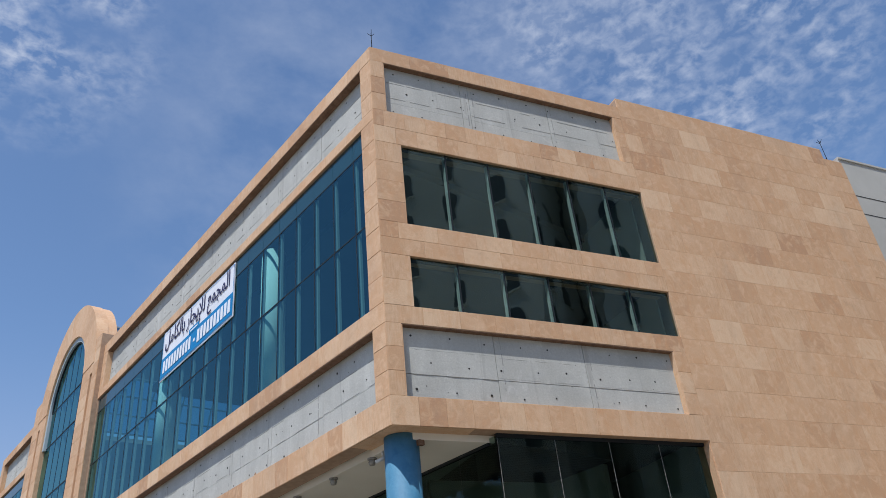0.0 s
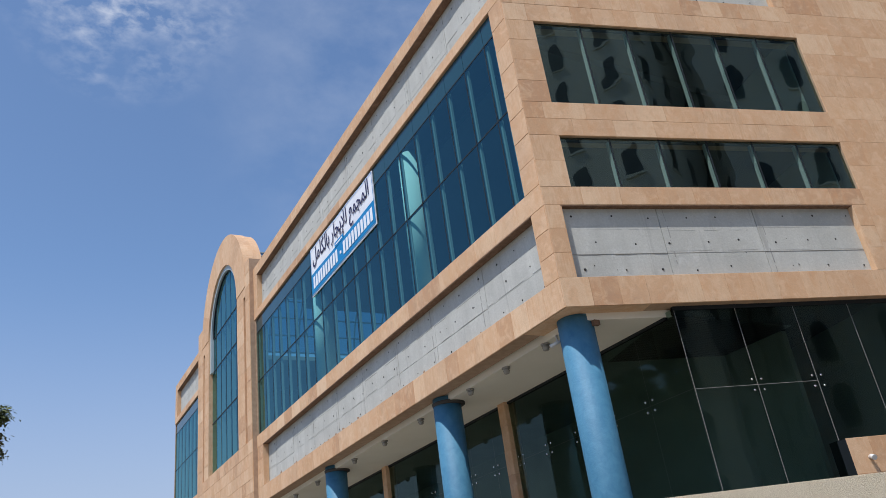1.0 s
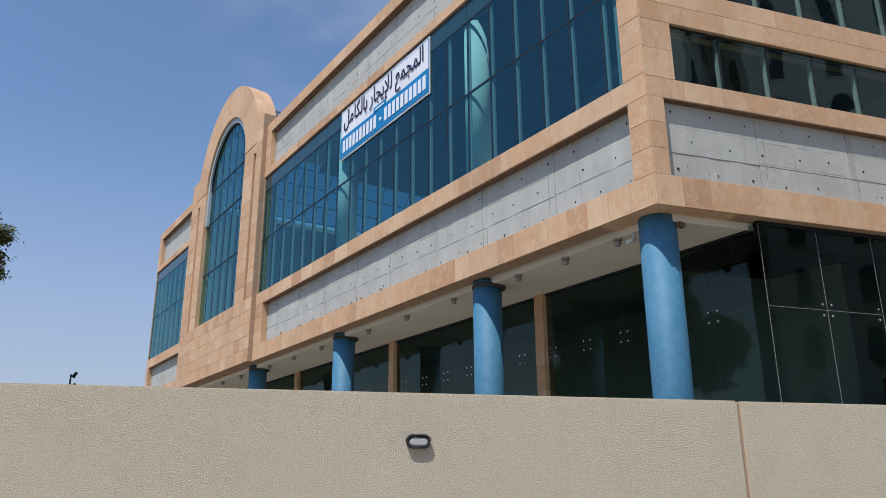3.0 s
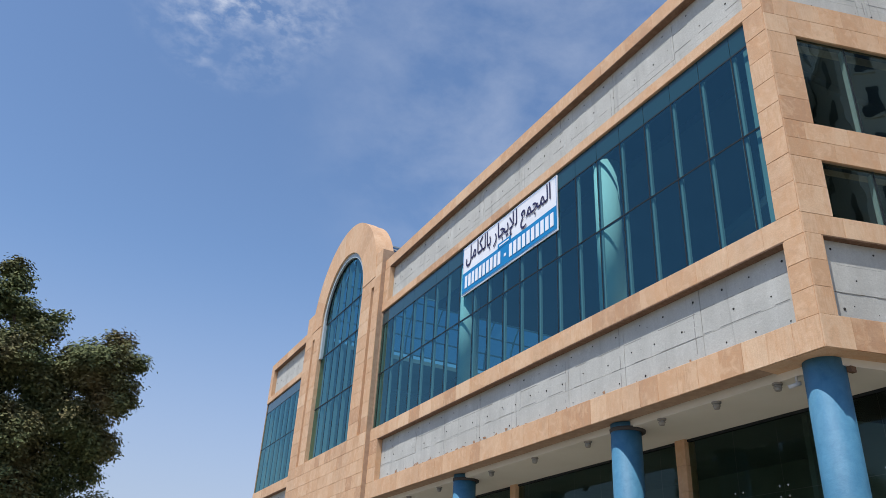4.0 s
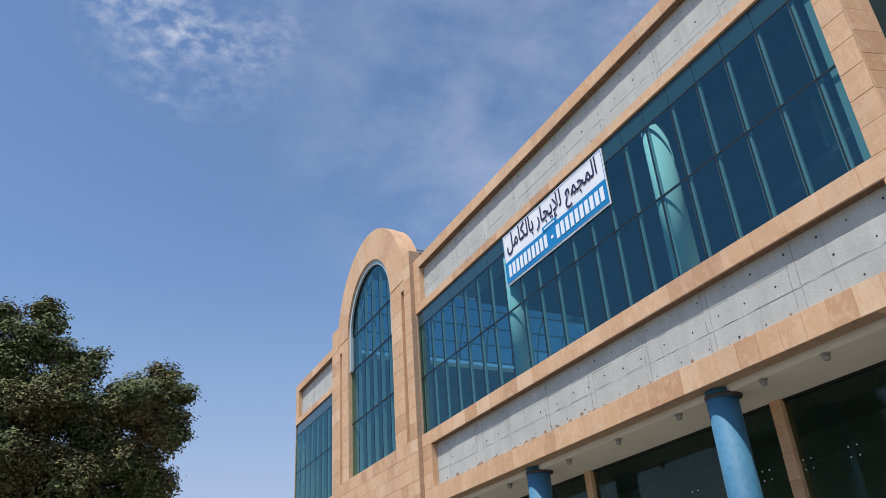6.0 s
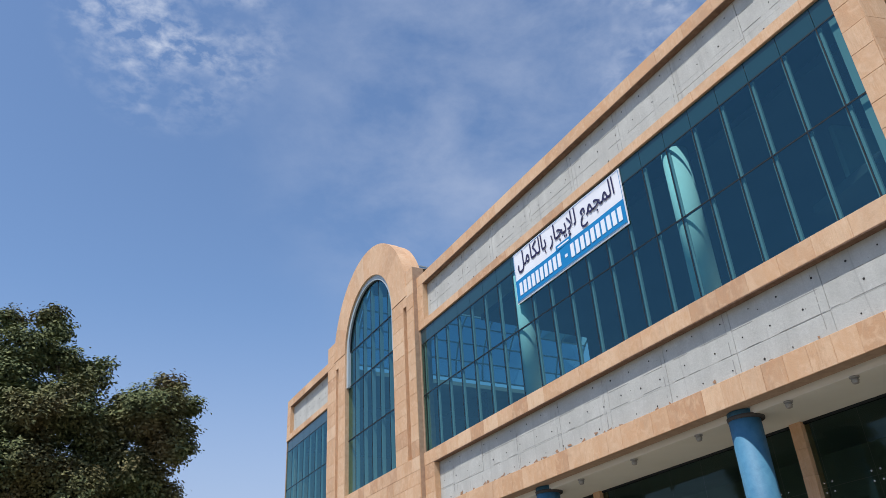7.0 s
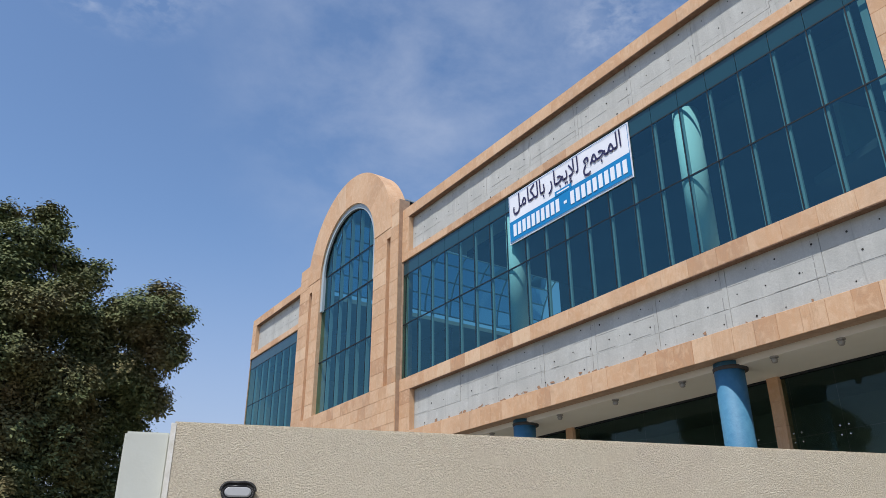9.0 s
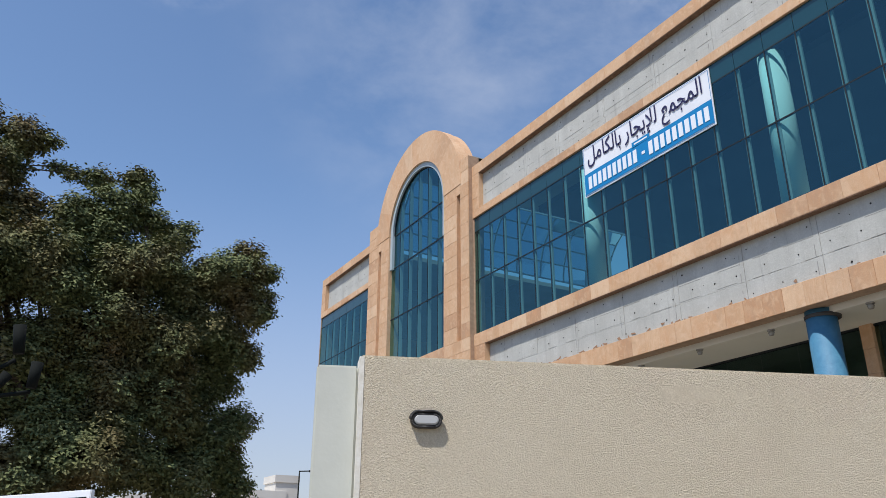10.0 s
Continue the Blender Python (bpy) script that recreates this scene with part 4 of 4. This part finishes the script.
words = [[0xFE8D, 0xFEDF, 0xFEE4, 0xFEA0, 0xFEE4, 0xFECA], [0xFEDF, 0xFEFA, 0xFEF3, 0xFEA0, 0xFE8E, 0xFEAD], [0xFE91, 0xFE8E, 0xFEDF, 0xFEDC, 0xFE8E, 0xFEE3, 0xFEDE]]
text = " ".join("".join(chr(k) for k in reversed(w)) for w in reversed(words))
curve = bpy.data.curves.new("lettering", "FONT")
curve.body, curve.size, curve.extrude, curve.offset = text, 0.9, 0.002, 0.005
curve.align_x = "CENTER"
lettering = new("lettering", curve)
bpy.context.view_layer.update()
mesh = bpy.data.meshes.new_from_object(lettering.evaluated_get(bpy.context.evaluated_depsgraph_get()))
bpy.data.objects.remove(lettering)
mesh.materials.clear()
mesh.materials.append(INK)
lettering = new("lettering", mesh)
xs, ys = [v.co.x for v in mesh.vertices], [v.co.y for v in mesh.vertices]
kx, kz = 4.55 / (max(xs) - min(xs)), 0.80 / (max(ys) - min(ys))
for v in mesh.vertices:
    v.co = Vector((-0.022 - v.co.z, -(v.co.x - (max(xs) + min(xs)) / 2) * kx + 0.02, (v.co.y - min(ys)) * kz + (BB + 0.78 - 11.95)))
lettering.parent = banner
tagged(lettering, "navy Arabic lettering")
bm = bmesh.new()
for l in (BR + 0.05, BL - 0.05):
    for z in (BT - 0.05, BB + 0.05):
        p = on_banner(l, 0.02, z)
        rod(bm, p, p + Vector((0.03, 0, 0.05 if z > 12 else -0.05)), 0.006)
part("ties", bm, DARKMETAL, banner)

# ---------------------------------------------------------------- boundary wall in front
WA = Vector((-4.41, 10.90, 0))
WD = Vector((0.9409, -0.3387, 0)).normalized()
WN = Vector((-WD.y, WD.x, 0))                 # away from the street


def on_fence(s, d, z):
    p = WA + WD * s + WN * d
    return Vector((p.x, p.y, z))


def rounded(name, a, b, place, material, parent, label="", r=0.012):
    bm = boxes([(a, b)], place)
    bmesh.ops.bevel(bm, geom=bm.edges[:], offset=r, segments=2, affect="EDGES")
    return part(name, bm, material, parent, label)


FT = 2.285
fence = empty("boundary_wall", "beige rough-sprayed stucco boundary wall with a cracked joint", "wall", kind="structure")
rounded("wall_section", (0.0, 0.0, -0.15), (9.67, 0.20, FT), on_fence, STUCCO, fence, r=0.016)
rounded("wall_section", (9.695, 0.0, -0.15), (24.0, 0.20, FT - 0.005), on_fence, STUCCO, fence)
part("joint_filler", boxes([((9.66, 0.02, -0.1), (9.705, 0.18, FT - 0.02))], on_fence), STONE_JOINT, fence)
part("corner_bead", boxes([((-0.003, -0.004, -0.12), (0.026, 0.19, FT - 0.012))], on_fence), BEAD, fence, "pale plaster bead down the end of the wall")
rounded("end_pier", (-0.255, 0.07, -0.15), (-0.004, 0.27, FT - 0.055), on_fence, PALE, fence, "smooth pale grey-green rendered pier")


def bulkhead(s, z):
    ob = empty("bulkhead_light", "black oval bulkhead light with ribbed glass on the stucco wall", "wall light", "bulkhead lights", at=on_fence(s, 0, z))
    out = -WN

    def oval(w, h, d0, d1, shrink, n=32):
        bm = bmesh.new()
        rows = []
        for d, k in ((d0, 1.0), (d0 + (d1 - d0) * 0.7, 1.0), (d1, shrink)):
            row = []
            for i in range(n):
                a = 2 * math.pi * i / n
                cx = (w - h) * (1 if math.cos(a) > 0 else -1)
                row.append(bm.verts.new(WD * (cx + h * math.cos(a) * k) + Vector((0, 0, h * math.sin(a) * k)) + out * d))
            rows.append(row)
        for p, q in zip(rows, rows[1:]):
            for i in range(n):
                bm.faces.new((p[i], p[(i + 1) % n], q[(i + 1) % n], q[i]))
        bm.faces.new(rows[0]), bm.faces.new(rows[-1])
        return bm

    part("base", oval(0.095, 0.050, 0.0, 0.026, 0.96), BLACK, ob)
    part("glass", oval(0.074, 0.030, 0.024, 0.042, 0.72), LENS, ob, "pale ribbed glass")
    for k in range(3):
        bm = bmesh.new()
        r = 0.053 - 0.003 * k
        pts = []
        for i in range(17):
            a = math.pi * i / 16
            cx = 0.045 * (1 if math.cos(a) > 0 else -1)
            pts.append(WD * (cx + r * math.cos(a)) + Vector((0, 0, r * math.sin(a) * 0.94)) + out * (0.022 + 0.009 * k) + Vector((0, 0, 0.004)))
        for a, b in zip(pts, pts[1:]):
            if (b - a).length > 1e-4:
                rod(bm, a, b, 0.006, n=6)
        part("hood_rib", bm, BLACK, ob)
    bm = bmesh.new()
    prev = None
    for i in range(25):
        a = 2 * math.pi * i / 24
        cx = 0.045 * (1 if math.cos(a) > 0 else -1)
        p = WD * (cx + 0.040 * math.cos(a)) + Vector((0, 0, 0.036 * math.sin(a) - 0.008)) + out * 0.034
        if prev is not None and (p - prev).length > 1e-4:
            rod(bm, prev, p, 0.0085, n=8)
        prev = p
    part("bezel", bm, BLACK, ob)
    return ob


bulkhead(0.405, 1.90)
bulkhead(6.77, 1.90)

# ---------------------------------------------------------------- tree
def tree(name, at, clumps, label, seed, leaves, size):
    """Tapered trunk, bent limbs to each clump, and a crown of small folded leaves."""
    rng = random.Random(seed)
    ob = empty(name, label, "tree", at=at)
    bm = bmesh.new()
    fork = Vector((0.1, 0.1, 3.0))
    lathe(bm, [(0.40, -0.32), (0.36, 0), (0.27, 0.4), (0.23, 1.6), (0.22, 3.1)], (0, 0, 0), n=14)
    big = [Vector(c) for c, r in clumps if r > 0.9]
    for c, r in clumps:
        c = Vector(c)
        if r > 0.9:                               # limbs from the fork to the large clumps
            mid = fork.lerp(c, 0.5) + Vector((rng.uniform(-0.3, 0.3), rng.uniform(-0.3, 0.3), -0.4))
            rod(bm, fork, mid, 0.13, 0.08, 8)
            rod(bm, mid, c, 0.08, 0.03, 8)
        else:                                     # twigs from the nearest large clump to the small ones
            start = min(big, key=lambda q: (q - c).length)
            rod(bm, start, c, 0.03, 0.012, 6)
        for _ in range(7):
            d = Vector((rng.gauss(0, 1), rng.gauss(0, 1), rng.gauss(0.1, 0.8))).normalized()
            rod(bm, c, c + d * r * 0.85, 0.025, 0.006, 5)
    part("trunk", bm, BARK, ob, "grey-brown trunk and limbs")
    total = sum(r ** 2 for _, r in clumps)
    verts, faces = [], []
    for c, r in clumps:
        c = Vector(c)
        n = int(leaves * r ** 2 / total)
        tufts = []
        for _ in range(max(10, n // 26)):
            d = Vector((rng.gauss(0, 1), rng.gauss(0, 1), rng.gauss(0, 0.9))).normalized()
            wob = 0.78 + 0.42 * noise.noise(d * 1.7 + c)
            tufts.append(c + Vector((d.x, d.y, d.z * 0.85)) * r * wob * 1.06 * rng.uniform(0.5, 1.08) ** 0.6)
        for k in range(n):
            t = tufts[k % len(tufts)]
            p = t + Vector((rng.gauss(0, 0.11), rng.gauss(0, 0.11), rng.gauss(0, 0.075)))
            up = ((t - c).normalized() * 0.7 + Vector((rng.gauss(0, 0.45), rng.gauss(0, 0.45), 0.75 + rng.gauss(0, 0.4)))).normalized()
            b = up.cross(Vector((rng.gauss(0, 1), rng.gauss(0, 1), rng.gauss(0, 0.5)))).normalized()
            a = b.cross(up)
            if a.z > 0:
                a, b = -a, -b
            s = size * rng.uniform(0.7, 1.3)
            u = a.cross(b)
            i = len(verts)
            verts += [p, p + a * s * 0.5 + b * s * 0.24 + u * s * 0.05, p + a * s, p + a * s * 0.5 - b * s * 0.24 + u * s * 0.05]
            faces += [(i, i + 1, i + 2), (i, i + 2, i + 3)]
    me = bpy.data.meshes.new("crown")
    me.from_pydata(verts, [], faces)
    me.materials.append(LEAF)
    crown = new("crown", me)
    crown.parent = ob
    tagged(crown, "dense dark green leaves with rusty patches", kind="stuff")
    return ob


TREE_AT = (-4.9, 27.2, 0.15)
CL = [((3.6, 0.2, 8), 1.16), ((4.5, 0.3, 8.4), 0.39), ((3.1, 0.3, 8.2), 0.6), ((4, 0.3, 8.9), 0.39), ((4.2, 0.1, 7.3), 0.77), ((3.2, -0.1, 6.7), 0.85),
      ((3.7, 0, 6.4), 0.73), ((4.2, 0.1, 6), 0.56), ((3.8, 0.2, 5.4), 0.65), ((4.4, 0.3, 4.4), 0.63), ((3.6, 0, 3.7), 1.15), ((4.2, 0.3, 3.1), 0.69),
      ((3, -0.2, 2.8), 1.16), ((4.5, 0.3, 2.6), 0.54), ((1.9, 0.3, 8.9), 0.57), ((2.3, 0.4, 9.3), 0.21), ((1.4, -0.1, 8), 0.99), ((2.4, 0.1, 7.8), 0.5),
      ((0.8, 0.4, 10.5), 0.37), ((1, 0.3, 10.1), 0.39), ((-0.2, 0.5, 10.3), 0.39), ((-0.8, 0.5, 10.3), 0.21), ((0.4, 0.1, 9.4), 0.8), ((-0.5, 0.1, 9), 0.77),
      ((1.3, 0.3, 9.3), 0.51), ((-1.2, -0.4, 7.4), 1.27), ((-2.1, 0.4, 11), 0.66), ((-1.5, 0.5, 11.1), 0.27), ((-2.2, 0.4, 10), 0.51), ((-1.2, 0.5, 10.4), 0.18),
      ((-2, 0.2, 8.6), 0.65), ((-2.9, 0.2, 9.9), 1.04), ((-3.3, 0.3, 11.3), 0.75), ((-1.4, 0.1, 8.4), 0.5), ((0.4, -0.4, 6.4), 1.44), ((1.9, -0.4, 6), 1.07),
      ((0.9, -0.7, 4.9), 1.53), ((2.2, -0.9, 4.5), 0.98), ((0.3, -0.9, 3.3), 1.69), ((-1.2, -0.7, 5.1), 1.7), ((1.7, -1.1, 3.1), 1.17), ((-0.6, -1, 2.4), 1.68),
      ((-2.9, -0.5, 7.1), 2.01), ((-2.6, -0.6, 4.3), 2.07), ((-4.2, -0.5, 7.9), 1.94), ((-2.9, 0, 8.9), 1.18), ((0.6, -1, 7.6), 0.7), ((-0.5, -1.2, 6.9), 0.66),
      ((1.2, -1.3, 6.3), 0.63), ((0.3, -1.6, 5), 0.7), ((2, -1.4, 5.3), 0.6), ((1.1, -1.7, 3.8), 0.73), ((2.6, -1.2, 4.1), 0.64), ((-0.4, -1.7, 3.9), 0.76),
      ((-1, -1.1, 5.8), 0.68),
      ((0.2, 0.0, 8.6), 0.8), ((-1.75, 0.3, 9.15), 0.5), ((2.8, -0.2, 5.4), 0.85), ((3.1, 0.1, 4.8), 0.75), ((2.6, 0.3, 6.6), 0.95), ((2.4, 0.4, 7.3), 0.75), ((1.0, 0.5, 7.6), 1.05), ((2.2, 0.5, 5.0), 1.05),
      ((1.0, 0.6, 6.0), 1.3), ((-0.6, 0.5, 7.6), 1.2), ((-0.6, 0.6, 5.4), 1.5), ((0.6, 0.5, 4.0), 1.4), ((3.6, 0.5, 6.2), 0.8), ((-1.9, 0.4, 7.6), 1.2)]
CL = [((x, y + (0.9 if z < 5.6 else -0.3 if z > 6.8 else 0.2) + (0.4 if y < -0.9 else 0), z), r * 0.94) for (x, y, z), r in CL]
tree("tree", TREE_AT, CL, "large dense dark green tree with rusty patches", 3, 520000, 0.112)

# ---------------------------------------------------------------- beyond the wall
flood = empty("floodlight_pole", "dark pole with a cluster of cylindrical floodlights", "street lamp", at=(-6.42, 15.9, -0.12))
part("pole", lathe(bmesh.new(), [(0.07, 0), (0.055, 2.6), (0.05, 3.4)], (0, 0, 0), n=14), DARKMETAL, flood)
for a, b, r in (((0, 0, 2.75), (0.42, 0.05, 2.86), 0.022), ((0, 0, 3.0), (0.22, 0.05, 3.18), 0.022), ((0.0, 0, 1.9), (0.12, 0, 2.25), 0.03)):
    part("arm", rod(bmesh.new(), a, b, r), DARKMETAL, flood)
for p, q, r in (((0.42, 0.05, 2.90), (0.44, 0.05, 3.18), 0.062), ((0.24, 0.05, 3.25), (0.20, 0.05, 3.56), 0.066), ((-0.02, 0, 2.72), (0.18, 0.02, 3.02), 0.058)):
    head = part("floodlight", rod(bmesh.new(), p, q, r * 0.85, r, 18), DARKMETAL, flood, "cylindrical floodlight head")

board = empty("sign_board", "white sign board with a thin dark border line", "sign", at=(-5.45, 13.95, -0.12))
bd = Vector((-0.42, 0.90, 0)).normalized()
bnrm = Vector((-bd.y, bd.x, 0))


def on_board(s, d, z):
    return bd * s + bnrm * d + Vector((0, 0, z))


rounded("panel", (0, -0.02, 0.75), (1.9, 0.02, 1.765), on_board, PAPER, board, r=0.006)
part("border", boxes([((0.05, k * 0.024 - 0.002, 1.70), (1.85, k * 0.024 + 0.002, 1.708)) for k in (-1, 1)] + [((0.05, k * 0.024 - 0.002, 0.82), (0.058, k * 0.024 + 0.002, 1.70)) for k in (-1, 1)], on_board), DARKMETAL, board)
for s in (0.2, 1.7):
    part("post", boxes([((s - 0.03, -0.02, 0), (s + 0.03, 0.02, 0.75))], on_board), DARKMETAL, board)


def street_lamp(p, h, label):
    ob = empty("street_lamp", label, "street lamp", at=p)
    part("mast", lathe(bmesh.new(), [(0.14, 0), (0.07, h)], (0, 0, 0), n=10), DARKMETAL, ob)
    for z in (h, h - 0.95):
        part("arm", rod(bmesh.new(), (0, 0, z - 0.15), (0.3, 0, z - 0.05), 0.05), DARKMETAL, ob)
        part("lamp_head", rod(bmesh.new(), (0.15, 0, z - 0.25), (0.42, -0.1, z + 0.2), 0.16, 0.12, 10), DARKMETAL, ob)


street_lamp((8.7, 75.0, -0.12), 11.4, "tall dark double-headed street lamp far off")
mast = empty("street_lamp", "thin far street lamp with one arm beside pale houses", "street lamp", at=(17.2, 72.6, -0.12))
part("mast", lathe(bmesh.new(), [(0.09, 0), (0.06, 7.7)], (0, 0, 0), n=8), DARKMETAL, mast)
part("arm", rod(bmesh.new(), (0, 0, 7.65), (1.0, -0.2, 7.7), 0.05), DARKMETAL, mast)
part("lamp_head", rod(bmesh.new(), (0.8, -0.16, 7.68), (1.5, -0.3, 7.7), 0.09, 0.07), DARKMETAL, mast)


def house(x, y, w, d, h, turn, floors, label, arched=False):
    """A plain plastered block with a parapet and windows set into its faces."""
    ob = empty("house", label, "house", "houses of the town", at=(x, y, -0.12))
    ob.rotation_euler.z = radians(turn)
    bm = boxes([((-w / 2, -d / 2, 0), (w / 2, d / 2, h))])
    part("wall", bm, TOWN, ob)
    part("parapet", boxes([((-w / 2 - 0.1, -d / 2 - 0.1, h), (w / 2 + 0.1, -d / 2 + 0.15, h + 0.6)), ((-w / 2 - 0.1, d / 2 - 0.15, h), (w / 2 + 0.1, d / 2 + 0.1, h + 0.6)),
                           ((-w / 2 - 0.1, -d / 2 + 0.15, h), (-w / 2 + 0.15, d / 2 - 0.15, h + 0.6)), ((w / 2 - 0.15, -d / 2 + 0.15, h), (w / 2 + 0.1, d / 2 - 0.15, h + 0.6))]), TOWN, ob)
    step = h / floors
    for side in range(4):
        turned = Matrix.Rotation(side * math.pi / 2, 3, "Z")
        wide, deep = (w, d) if side % 2 == 0 else (d, w)
        n = max(2, int(wide / 3.2))

        def on_side(l, out, z):
            return turned @ Vector((l, -deep / 2 - out, z))

        for f in range(floors):
            for k in range(n):
                cx, z0, hw, hh = -wide / 2 + wide * (k + 0.5) / n, f * step + 0.9, 0.5 if arched else 0.4, step - 1.75 if arched else 0.9
                pts = [(cx - hw, z0), (cx + hw, z0), (cx + hw, z0 + hh)] + [(cx + hw * math.cos(a), z0 + hh + hw * math.sin(a)) for a in (0.6, 1.2, 1.94, 2.54) if arched] + [(cx - hw, z0 + hh)]
                win = part("window", prism(pts, 0.03, -0.1, on_side), TOWN_GLASS, ob)
                part("sill", boxes([((cx - hw - 0.1, 0.0, z0 - 0.12), (cx + hw + 0.1, 0.12, z0))], on_side), TOWN, win)
    return ob


house(13.4, 77.0, 5.6, 8.0, 5.4, 0, 2, "pale plastered house far beyond the gate")
house(16.3, 74.5, 2.0, 3.0, 6.7, 0, 2, "pale narrow rooftop block far beyond the gate")
house(8.5, 84.0, 8.0, 8.0, 5.2, 0, 1, "low pale house behind the tree")
house(20.5, -29.0, 15.0, 17.0, 52.0, 38, 15, "tall beige apartment block with arched windows across the street", True)
house(37.5, -25.0, 22.0, 14.0, 40.0, 6, 11, "lower beige apartment block with arched windows across the street", True)
house(-2.0, -30.0, 9.0, 9.0, 30.0, -6, 9, "narrow beige apartment tower with arched windows across the street", True)
house(-38.0, 20.0, 14.0, 30.0, 8.0, 0, 2, "pale house on the far side of the open ground")
